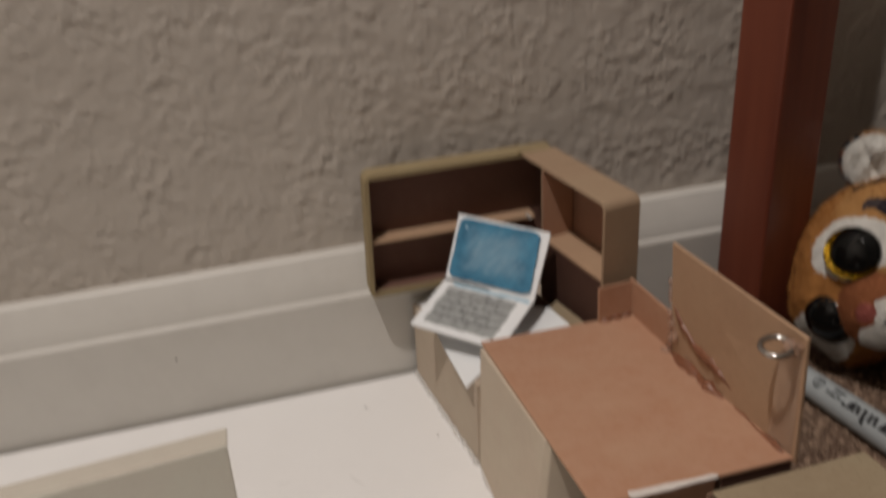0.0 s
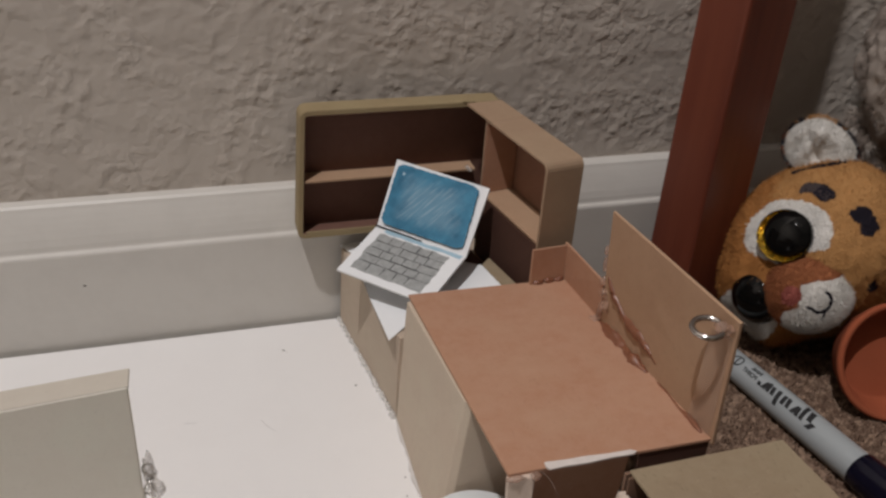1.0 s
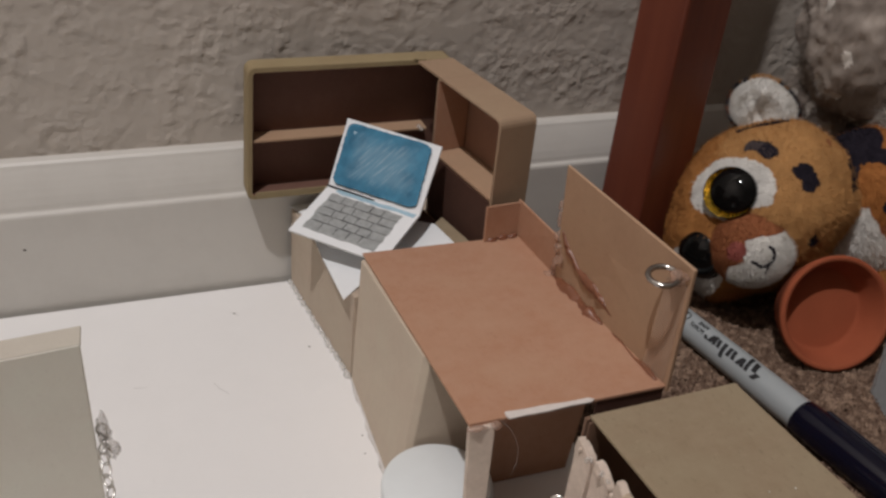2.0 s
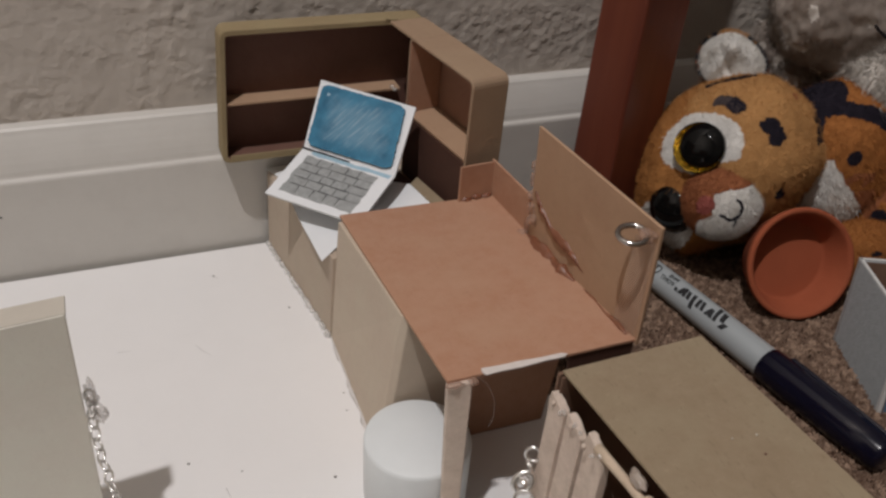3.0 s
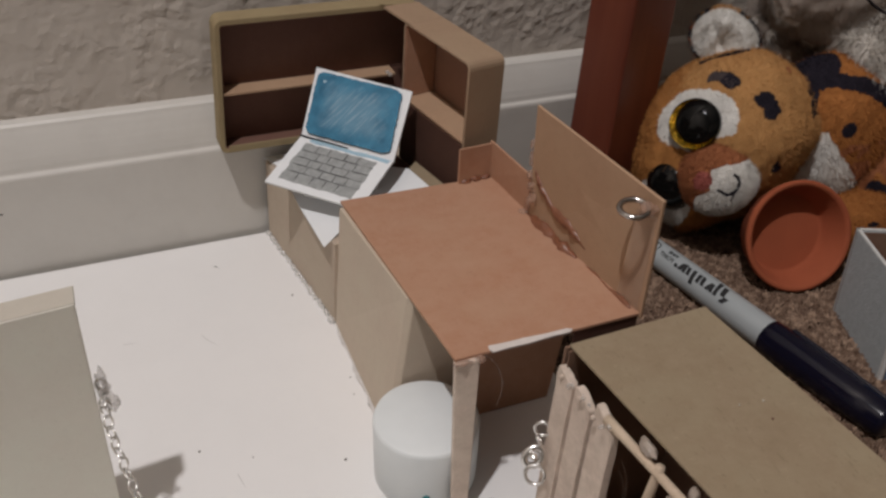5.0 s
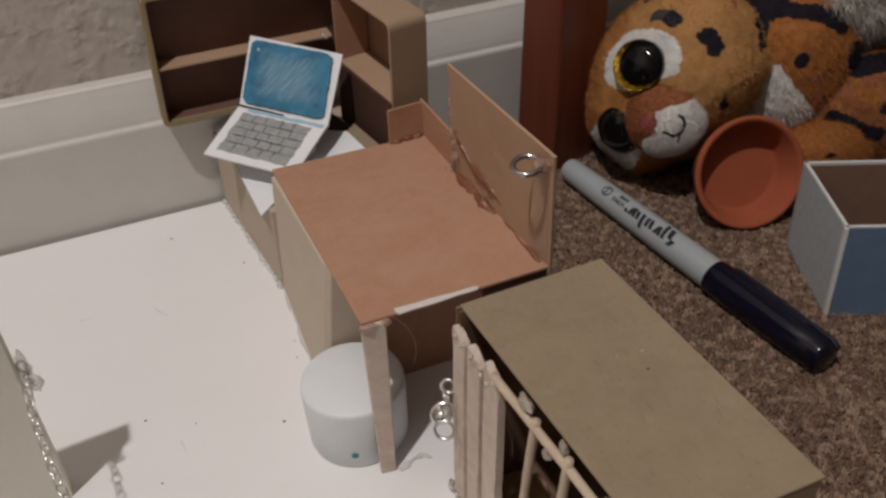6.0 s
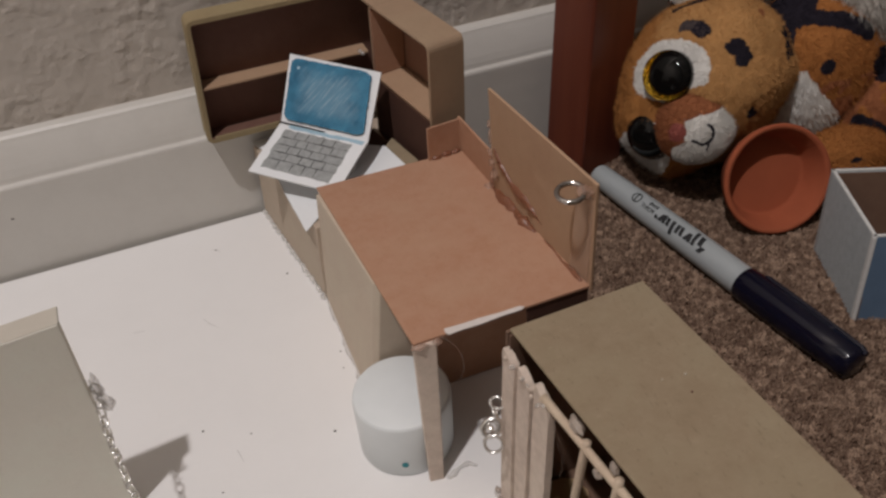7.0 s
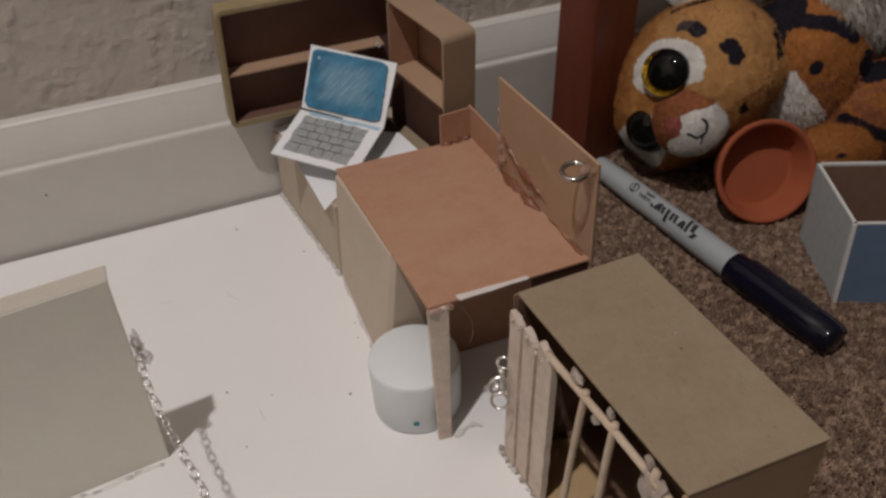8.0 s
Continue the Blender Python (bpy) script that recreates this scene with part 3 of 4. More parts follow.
part("front_lip", placed(slab([(3.0, -0.2, 42.6), (l1 - 11.5, -0.2, 42.6), (l1 - 11.5, -0.2, 40.2), (3.0, -0.2, 40.2)], 0.7, 0.1), m1), OLIVE_CARD, shelf)
part("shelf_board", placed(slab([(IN + 1.2, 0.6, 60.0), (l2 - 1.2, 0.6, 60.0), (l2 - 1.2, 12.6, 60.0), (IN + 1.2, 12.6, 60.0)], 0.9, 0.15), m2), PANEL_CARD, shelf, "pinkish brown card shelf")
part("end_lining", placed(slab([(IN + 1.3, 0.5, 60.2), (IN + 1.3, 12.4, 60.2), (IN + 1.3, 12.4, 85.6), (IN + 1.3, 0.5, 85.6)], 0.2), m2), PINK_CARD, shelf)
# Dark slab added where the laptop's lid shades the cabinet's top.
part("base_shade_slab", prism([(28, -24), (36, -46), (44.4, -52.5), (47.2, -70.9), (52.0, -70.6), (45.2, -35.6), (42.2, -22.6)], 31.8, 36.4, 0.1), SHADE_BROWN, shelf, "added blackish slab for the shade behind the laptop")
# Dark sheet added in place of the shade inside the lower compartment.
part("lower_shade_sheet", placed(slab([(IN - 0.2, 0.5, 36.4), (IN - 0.2, 0.5, 59.0), (l2 - 1.2, 0.5, 59.0), (l2 - 1.2, 0.5, 36.4)], 0.5), m2), SHADE_BROWN, shelf, "added blackish sheet for the shade in the lower compartment")
part("joint_flap", slab([(44.4, -21.0, 87.8), (47.6, -21.6, 87.4), (59.2, -12.2, 86.8), (47.5, -12.6, 87.6)], 0.5, 0.1), OLIVE_CARD, shelf)
for k, p in enumerate(((46.9, -22.2, 63.2), (47.6, -22.8, 62.4), (56.0, -72.2, 49.5), (61, -74.0, 48.6), (64, -73.6, 48.4), (54, -58, 36))):
    part("glue_bead", blob(p, (0.9, 0.9, 0.8), k, 0.5, 2), GLUE, shelf, "clear hot glue", True)

# ---- desk ----
desk = thing("desk", (38, -118, 0), "cardboard desk with pinkish brown top and tan pedestal", "desk")
part("tabletop", slab([(12.2, -75.8, 46.0), (14.4, -160.2, 50.0), (64.2, -161.4, 51.2), (63.6, -77.6, 46.4)], 0.9, 0.2), PINK_CARD, desk, "pinkish brown card desktop")
ped = prism([(8.4, -77.8), (7.4, -131.0), (9.0, -132.6), (58.5, -133.4), (59.5, -78.0)], 0, [44.8, 47.4, 47.5, 47.6, 44.8])
for v in ped.verts:
    # it leans to the side, more so at the front
    if v.co.z > 10 * MM:
        v.co.x += (2.9 + 3.1 * min(1.0, (-77.8 - v.co.y / MM) / 53.2)) * MM
part("pedestal", bevel(ped, 0.3), PALE_TAN_CARD, desk)
part("front_panel", prism([(25.0, -133.35), (58.4, -133.9), (58.4, -134.4), (25.0, -133.85)], 0.2, 47.2, 0.0, (6.0, 0)), PINK_CARD, desk, "pinkish brown card front")
part("torn_edge", slab([(23.4, -158.9, 50.55), (23.2, -160.2, 50.45), (23.9, -161.2, 50.35), (28.0, -161.15, 50.5), (33.0, -161.5, 50.65), (39.0, -161.35, 50.8), (44.2, -161.6, 50.95), (45.3, -160.9, 51.0), (44.0, -160.1, 51.0), (38.0, -160.0, 50.85), (33.5, -159.5, 50.75), (28.5, -159.4, 50.65)], 0.5, 0.1), TORN, desk, "torn white paper edge")
part("side_panel", slab([(61.2, -107.4, 84.8), (64.9, -161.8, 83.6), (65.0, -161.9, 49.6), (63.6, -104.8, 46.6)], 0.9, 0.2), PANEL_CARD, desk)
part("side_strip", slab([(64.3, -74.6, 58.0), (63.4, -103.6, 60.2), (63.6, -104.4, 47.2), (63.8, -76.4, 46.2)], 0.8, 0.15), PINK_CARD, desk)
part("back_strip", slab([(51.0, -77.8, 58.4), (63.8, -75.4, 57.6), (63.6, -76.2, 46.2), (50.6, -78.4, 46.0)], 0.8, 0.15), PINK_CARD, desk)
part("leg", slab([(14.0, -161.2, 49.2), (13.3, -165.6, 0.0), (17.4, -166.2, 0.0), (20.2, -161.8, 49.4)], 1.8, 0.3), STICK, desk, "flat pale craft stick")
part("crack_line", slab([(45.0, -125.5, 48.68), (45.3, -126.0, 48.7), (48.3, -122.4, 48.56), (48.1, -122.1, 48.55)], 0.12), RUST_CARD, desk)
for k, (p, q) in enumerate((((62.6, -104.6, 50.5), (1.0, 1.3, 3.0)), ((62.9, -104.8, 56), (0.7, 0.8, 2.6)), ((61.6, -103.4, 47.6), (1.6, 1.6, 0.9)), ((15.6, -161.5, 49.5), (2.2, 0.9, 0.6)), ((20.4, -161.5, 49.4), (1.2, 0.9, 1.1)))):
    part("glue_bead", blob(p, q, k + 3, 0.55, 3), ROSE_GLUE, desk, "clear hot glue", True)
for k, (p, q) in enumerate((((53.6, -78.9, 46.7), (1.9, 0.8, 0.7)), ((57.4, -78.5, 46.9), (1.5, 0.9, 1.0)), ((60.8, -78.2, 46.9), (1.6, 0.8, 0.8)), ((63.0, -103.2, 49.4), (0.8, 1.2, 2.4)))):
    part("glue_bead", blob(p, q, k + 23, 0.6, 3), AMBER_GLUE, desk, "amber stained hot glue", True)

def strand(points, radius, seg=5):
    """A thin round thread through points."""
    bm = bmesh.new()
    pts = [Vector(p) for p in points]
    rows = []
    for i, p in enumerate(pts):
        d = (pts[min(i + 1, len(pts) - 1)] - pts[max(i - 1, 0)]).normalized()
        a = d.orthogonal().normalized()
        b = d.cross(a)
        rows.append([bm.verts.new((p + (a * math.cos(6.2832 * k / seg) + b * math.sin(6.2832 * k / seg)) * radius) * MM) for k in range(seg)])
    for a, b in zip(rows, rows[1:]):
        for k in range(seg):
            bm.faces.new((a[k], a[(k + 1) % seg], b[(k + 1) % seg], b[k]))
    bm.faces.new(rows[0][::-1])
    bm.faces.new(rows[-1])
    return bm


def smear(points, radii, seed, seg=9, steps=5, rough=0.5):
    """An uneven run of glue through points, thick and thin along its way."""
    pts, rad = [], []
    for (p, q), (r0, r1) in zip(zip(points, points[1:]), zip(radii, radii[1:])):
        for n in range(steps):
            pts.append(Vector(p).lerp(Vector(q), n / steps))
            rad.append(r0 + (r1 - r0) * n / steps)
    pts.append(Vector(points[-1]))
    rad.append(radii[-1])
    bm = bmesh.new()
    rows = []
    for i, (p, r) in enumerate(zip(pts, rad)):
        d = (pts[min(i + 1, len(pts) - 1)] - pts[max(i - 1, 0)]).normalized()
        a = d.orthogonal().normalized()
        b = d.cross(a)
        row = []
        for k in range(seg):
            o = a * math.cos(6.2832 * k / seg) + b * math.sin(6.2832 * k / seg)
            row.append(bm.verts.new((p + o * r * (1 + rough * noise.noise(p * 0.35 + o * 0.9 + Vector((seed, 0, 0))))) * MM))
        rows.append(row)
    for a, b in zip(rows, rows[1:]):
        for k in range(seg):
            bm.faces.new((a[k], a[(k + 1) % seg], b[(k + 1) % seg], b[k]))
    bm.faces.new(rows[0][::-1])
    bm.faces.new(rows[-1])
    return bm


part("glue_run", smear([(63.0, -105, 47.4), (62.6, -110, 47.9), (62.3, -116, 48.3), (62.6, -121, 48.6), (62.4, -127, 48.8), (62.8, -133, 49.2)], [0.9, 1.9, 2.2, 1.3, 2.0, 0.5], 2, rough=0.8), AMBER_GLUE, desk, "amber stained run of glue", True)
part("glue_run", smear([(61.7, -108, 64.5), (62.1, -112, 60.5), (62.8, -117, 57.5), (63.3, -123, 56.5), (63.6, -130, 55.5), (64.2, -136.5, 53.5)], [0.5, 0.9, 0.8, 1.5, 1.2, 0.4], 31, rough=0.9), AMBER_GLUE, desk, "amber stained smear of glue", True)
for k, (p, q) in enumerate((((62.2, -105.2, 61.5), (1.2, 1.6, 1.5)), ((62.4, -106.2, 58.2), (1.5, 2.0, 1.6)), ((62.0, -104.6, 66.5), (0.6, 0.9, 2.4)), ((62.2, -107.6, 54.8), (1.4, 1.7, 1.9)), ((61.8, -104.4, 71.0), (0.5, 0.7, 1.4)))):
    part("glue_bead", blob(p, q, k + 200, 0.7, 3), ROSE_GLUE, desk, "clear hot glue", True)
part("glue_run", smear([(63.1, -136, 49.4), (63.3, -143, 49.8), (63.1, -150, 50.2), (63.3, -155, 50.5), (62.8, -159, 50.8)], [0.3, 0.6, 0.5, 1.1, 0.6], 5, rough=0.8), AMBER_GLUE, desk, "amber stained run of glue", True)
part("glue_run", smear([(8.4, -79, 0.2), (7.8, -88, 0.2), (8.0, -97, 0.2), (7.3, -106, 0.2), (7.6, -114, 0.2), (7.1, -121, 0.2), (7.3, -130, 0.2)], [0.4, 0.6, 0.4, 0.8, 0.4, 0.7, 0.4], 8, 8, 6, 0.9), GLUE, desk, "clear run of glue along the foot", True)
part("glue_run", smear([(18.2, -166.6, 0.3), (20.5, -166.0, 0.5), (23.0, -164.8, 0.4), (25.6, -164.6, 0.5), (27.6, -166.2, 0.3)], [0.5, 0.9, 0.5, 0.8, 0.3], 14, 9, 5, 0.9), FROST_GLUE, desk, "shiny run of glue at the foot", True)
part("apron", slab([(46.0, -160.7, 50.4), (46.4, -160.6, 41.5), (64.0, -161.0, 42.5), (64.0, -161.1, 50.6)], 0.7, 0.1), SHADE_BROWN, desk, "dark brown card strip under the top")
part("glue_thread", strand([(22, -160.5, 49.6), (25, -160.5, 46), (27.5, -160, 40), (28, -159.5, 34), (27, -159, 30)], 0.045), GLUE, desk, "thin thread of glue", True)
part("glue_film", slab([(62.9, -154.6, 78.0), (64.0, -161.0, 79.0), (63.9, -160.6, 50.6), (62.9, -152.6, 50.4)], 0.15), THIN_GLUE, desk, "clear run of dried glue")
part("glue_bead", blob((62.4, -159.2, 80.6), (1.9, 2.2, 1.6), 91, 0.5, 3), ROSE_GLUE, desk, "clear hot glue", True)
tagged(part("metal_ring", torus(3.4, 0.72, (59.2, -157.9, 80.6), (-0.12, -0.1, 1), 1.0, 36, 10), DARKENED_SILVER, smooth=True), "silver metal ring glued to the desk's upright panel", "ring")

part("glue_run", smear([(-66 - 9 * k, -140.0 - 0.94 * k + 0.5 * math.sin(k * 2.3), 0.1) for k in range(11)], [0.5 + 0.35 * math.sin(k * 1.9) ** 2 for k in range(11)], 21, 8, 6, 0.9), PUDDLE, partition, "clear run of glue along the foot", True)

# ---- round container under the desk ----
cap = thing("round_container", (12, -148, 0), "pale blue-white round plastic lid standing as a stool", "container")
part("body", lathe([(0, 0), (13.5, 0), (13.9, 0.5), (14.1, 14), (14.15, 19.4), (13.9, 20.4), (13.3, 20.8), (0, 21.0)], 72, (12.9, -148.0, 0)), CAP_WHITE, cap, smooth=True)
part("ink_dot", lathe([(0, 0.15), (0.9, 0.12), (1.0, 0), (0.9, -0.2)], 16, (7.9, -161.2, 5.4), axis_turn((-0.35, -0.94, 0.02))), TEAL, cap, "teal ink dot")

# ---- cage ----
cage = thing("cage", (52, -212, 0), "tan cardboard cage with pale wooden bars", "cage")
part("roof", slab([(32.8, -178.0, 63.6), (37.2, -245.6, 63.6), (72.0, -245.8, 63.6), (68.9, -177.2, 63.6)], 0.9, 0.3), KRAFT_CARD, cage)
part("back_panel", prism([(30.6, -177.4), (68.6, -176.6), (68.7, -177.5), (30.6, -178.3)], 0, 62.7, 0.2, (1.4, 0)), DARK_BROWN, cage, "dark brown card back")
part("side_panel", prism([(68.4, -177.6), (71.6, -245.4), (70.7, -245.4), (67.5, -177.6)], 0, 62.7, 0.2), KRAFT_CARD, cage)
part("front_panel", prism([(36.4, -245.5), (71.4, -245.7), (71.4, -244.8), (36.4, -244.6)], 0, 62.7, 0.2), ROSE_CARD, cage)
# The floor is coloured dark to stand for the shade under the roof.
part("floor_panel", prism([(31.2, -178.4), (67.4, -177.8), (70.5, -244.4), (36.4, -244.4)], 0, 0.6), DARK_BROWN, cage, "card floor coloured dark brown for shade")
# A tan piece outlined like the light let in between the bars.
part("floor_light_patch", prism([(32.2, -180.2), (41, -180.0), (47, -180.6), (50.4, -182.5), (51.6, -187), (50.4, -190.4), (52, -193.4), (51.2, -197.6), (47.0, -203.5), (44, -211), (41.5, -219), (35.4, -221), (34, -205)], 0.5, 1.2), LIT_FLOOR_CARD, cage, "uneven tan patch standing for light on the floor")
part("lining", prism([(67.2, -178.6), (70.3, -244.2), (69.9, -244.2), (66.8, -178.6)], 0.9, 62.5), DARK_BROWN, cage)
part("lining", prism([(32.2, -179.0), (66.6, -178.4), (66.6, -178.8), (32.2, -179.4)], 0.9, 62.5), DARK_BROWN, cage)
def craft_stick(ya, yb, xa, zt, seed, lean=1.5):
    """A flat craft stick with a rounded, slightly ragged top, leaning inwards."""
    r = random.Random(seed)
    half, mid = abs(ya - yb) / 2, (ya + yb) / 2
    edge = [(1 + 0.10 * noise.noise((seed * 5.3, k * 0.9, 0.0)), 1 + 0.10 * noise.noise((seed * 5.3, k * 0.9, 9.0))) for k in range(13)]
    rim = [(mid - half * edge[k][0], 0.3 + zt * 0.94 * k / 12) for k in range(13)]
    for k in range(1, 8):
        a = math.pi - math.pi * k / 8
        rim.append((mid + half * math.cos(a) + r.uniform(-0.12, 0.12), zt + 0.45 * half * math.cos(a) + half * 0.28 * (math.sin(a) ** 0.6 - 1) + r.uniform(-0.3, 0.3)))
    rim += [(mid + half * edge[k][1], 0.3 + zt * 0.97 * k / 12) for k in range(12, -1, -1)]
    bm = bmesh.new()
    sides = [[bm.verts.new(Vector((xa + dx + lean * z / zt + 0.25 * noise.noise((y, z * 0.2, seed * 3.0)), y, z)) * MM) for y, z in rim] for dx in (-1.0, 0.9)]
    bm.faces.new(sides[0])
    bm.faces.new(sides[1][::-1])
    for k in range(len(rim)):
        j = (k + 1) % len(rim)
        bm.faces.new((sides[0][k], sides[0][j], sides[1][j], sides[1][k]))
    return bevel(bm, 0.25, 1)


for k, (ya, yb, xa, zt) in enumerate(((-177.9, -183.8, 30.4, 57.6), (-184.0, -190.3, 31.2, 56.2), (-190.8, -198.0, 32.0, 56.8))):
    part("stick", craft_stick(ya, yb, xa, zt, k + 5), STICK, cage, "wide pale craft stick")
part("rail", smear([(32.9, -194.5, 56.8), (34.0, -204, 56.5), (35.0, -213.5, 56.1), (36.2, -222, 55.5), (37.2, -231, 54.7), (38.2, -243, 53.6)], [1.15, 1.0, 1.0, 1.0, 1.0, 1.0], 3, 10, 3, 0.07), SKEWER, cage, "round wooden skewer", True)
for k, (xt, yt, xb, yb) in enumerate(((34.9, -210.0, 32.9, -206.2), (36.1, -221.2, 34.0, -218.4), (37.6, -235.5, 35.6, -231.0))):
    pts = [(xt + (xb - xt) * f, yt + (yb - yt) * f + 0.5 * math.sin(f * 3.1 + k), 58 - 57.2 * f) for f in (0, 0.25, 0.5, 0.75, 1)]
    part("bar", smear(pts, [1.0, 1.05, 1.0, 1.05, 1.0], k + 11, 9, 3, 0.08), SKEWER, cage, "round wooden skewer", True)
part("corner_wrap", blob((37.4, -235.5, 51.0), (1.4, 4.2, 4.4), 3, 0.9, 4), CLOUDY_GLUE, cage, "cloudy lump of glue", True)
for k, (p, q) in enumerate((((34.8, -206.0, 59.0), (1.1, 2.4, 1.4)), ((36.4, -218.4, 58.8), (0.9, 1.2, 1.9)), ((34.8, -215.0, 53.8), (0.8, 1.3, 1.5)), ((37.5, -232.5, 58.2), (0.9, 1.5, 1.9)))):
    part("glue_bead", blob(p, q, k + 60, 0.5, 3), CLOUDY_GLUE, cage, "cloudy hot glue", True)
rng = random.Random(5)
for k in range(20):
    y = -176.5 - 1.25 * k + rng.uniform(-0.5, 0.5)
    part("glue_bead", blob((29.4 + 0.1 * k + rng.uniform(-0.9, 0.5), y, 0.4), (rng.uniform(0.35, 1.0), rng.uniform(0.4, 1.3), rng.uniform(0.3, 0.9)), k + 120, 0.9, 2), (CLOUDY_GLUE, GLUE)[k % 2], cage, "rough bead of glue", True)
rng = random.Random(77)
for k in range(8):
    y = rng.uniform(-179, -230)
    x = 30.0 + (-y - 178) * 0.12
    z = rng.uniform(22, 60)
    p = Vector((x, y, z))
    pts = [p]
    for n in range(4):
        p = p + Vector((-0.1 * n, -1.6 + 0.5 * n + rng.uniform(-0.3, 0.3), -1.0 - 0.7 * n))
        pts.append(p)
    part("glue_thread", strand(pts, rng.uniform(0.025, 0.05)), THIN_GLUE, cage, "thin thread of glue", True)
for k in range(9):
    y = -180.5 - 2.1 * k + rng.uniform(-0.6, 0.6)
    part("glue_bead", blob((30.6 + 0.06 * k, y, rng.uniform(55.5, 58.5)), (rng.uniform(0.3, 0.7), rng.uniform(0.4, 0.8), rng.uniform(0.4, 0.9)), k + 80, 0.6, 2), GLUE if k % 3 else STICK, cage, "frayed stick end and glue", True)

for lx, ly, lr, lm, lw in ((58.7, -211.6, 0.32, BROWN_CARD, "tiny brown speck on the cage's roof"), (60.4, -206.9, 0.3, CREAM_CARD, "tiny pale lint on the cage's roof"), (55.0, -206.2, 0.22, CREAM_CARD, "tiny pale lint on the cage's roof")):
    tagged(part("lint", blob((lx, ly, 63.75), (lr, lr * 0.7, 0.18), lx, 0.4, 2), lm), lw, "lint", "specks on the cage's roof")

ringset = thing("key_rings", (27, -180, 33), "silver split rings and a clasp hanging beside the cage's sticks", "rings")
for p, n, R, r in (((29.4, -177.4, 38.6), (-0.55, -0.8, 0.25), 1.75, 0.42), ((28.4, -178.2, 36.2), (0.8, -0.3, 0.5), 1.05, 0.4), ((26.0, -182.0, 29.4), (-0.5, -0.75, 0.45), 2.3, 0.48)):
    part("ring", torus(R, r, p, n, 1.0, 28, 9), SILVER, ringset, smooth=True)
clasp = part("clasp", merge(torus(1.9, 0.85, (26.7, -179.4, 32.6), (-0.35, -0.8, 0.5), 1.3, 28, 10, (0.5, -0.3, 0.8)), blob((26.0, -180.2, 33.6), (1.0, 1.2, 0.9), 5, 0.2, 3)), SILVER, ringset, "lobster clasp", True)
part("lever", strand([(27.4, -178.8, 33.9), (28.2, -179.0, 32.9), (28.2, -179.6, 31.5)], 0.4, 8), SILVER, clasp, smooth=True)


# ---- marker pen ----
def marker():
    a, b = Vector((135.2, -51.0, FLOOR + 7.2)), Vector((151.3, -181.2, FLOOR + 7.6))
    ax = (b - a).normalized()
    t = axis_turn(ax)
    th = thing("marker_pen", a.lerp(b, 0.5), "grey permanent marker with near-black cap lying on carpet", "marker")
    barrel = part("barrel", lathe([(0, 0), (3.6, 0.15), (4.4, 0.8), (4.8, 2.0), (5.2, 20), (5.6, 60), (5.7, 86)], 48, a, t), MARKER_GREY, th, smooth=True)
    part("cap", lathe([(5.7, 83.4), (6.05, 83.4), (6.25, 84.0), (6.35, 88), (6.2, 116), (5.7, 128.8), (5.2, 130.4), (4.0, 131.0), (0, 131.2)], 48, a, t), MARKER_CAP, th, "near-black navy cap", True)
    # the clip: a raised tongue on the cap
    side = Vector((0.66, 0.2, 0.72))
    side = (side - ax * side.dot(ax)).normalized()
    cross = ax.cross(side)
    rows = []
    for s, hgt, half in ((88.5, 6.2, 1.9), (90, 7.2, 1.9), (110, 7.0, 1.7), (129, 6.6, 1.4), (131.4, 5.6, 1.2)):
        p = a + ax * s
        rows.append([p + side * (hgt - 1.6) - cross * half, p + side * hgt - cross * half * 0.8, p + side * hgt + cross * half * 0.8, p + side * (hgt - 1.6) + cross * half])
    bm = bmesh.new()
    vs = [[bm.verts.new(q * MM) for q in row] for row in rows]
    for p, q in zip(vs, vs[1:]):
        for k in range(4):
            bm.faces.new((p[k], p[(k + 1) % 4], q[(k + 1) % 4], q[k]))
    bm.faces.new(vs[0][::-1])
    bm.faces.new(vs[-1])
    part("clip", bevel(bm, 0.25), MARKER_CAP, th)
    # printing wraps round the barrel: along runs from cap to tip, up runs down the near side
    face = Vector((-0.35, -0.30, 0.85))
    face = (face - ax * face.dot(ax)).normalized()
    up = face.cross(ax)

    def wrap(along, across, lift):
        ang = across / 5.5
        return a + ax * (83.4 - along) + (face * math.cos(ang) + up * math.sin(ang)) * (5.24 + 0.5 * (83.4 - along) / 83.4 + lift)

    def bar(u0, u1, v0, v1, lean_u, name="printed_mark"):
        bm = bmesh.new()
        n = 6
        r0 = [bm.verts.new(wrap(u0 + lean_u * k / n, v0 + (v1 - v0) * k / n, 0.10) * MM) for k in range(n + 1)]
        r1 = [bm.verts.new(wrap(u1 + lean_u * k / n, v0 + (v1 - v0) * k / n, 0.10) * MM) for k in range(n + 1)]
        for k in range(n):
            bm.faces.new((r0[k], r0[k + 1], r1[k + 1], r1[k]))
        part(name, bm, INK, barrel)

    # plain strokes stand in for the maker's mark
    for u0, u1, v0, v1, ln in ((18.6, 19.8, -2.9, -1.2, -1.4), (19.4, 20.6, -0.9, 2.6, 1.4), (22.4, 23.1, -2.2, 3.2, 1.5), (24.4, 25.2, -2.2, 0.6, 1.2), (26.6, 27.3, -2.2, 0.4, -0.9), (28.8, 29.5, -2.1, 0.8, 1.2), (31.2, 31.9, -2.2, 0.7, 0.6), (33.2, 34.0, -4.0, 0.8, 1.4), (36.2, 36.9, -2.0, 0.5, 1.1), (38.4, 39.0, -2.1, 0.9, 0.8), (40.4, 41.4, -2.1, 0.4, -0.8), (42.4, 43.0, -2.2, -1.4, 0.5)):
        bar(u0 - 0.5, u1 + 0.4, v0 - 0.2, v1 + 0.4, ln)
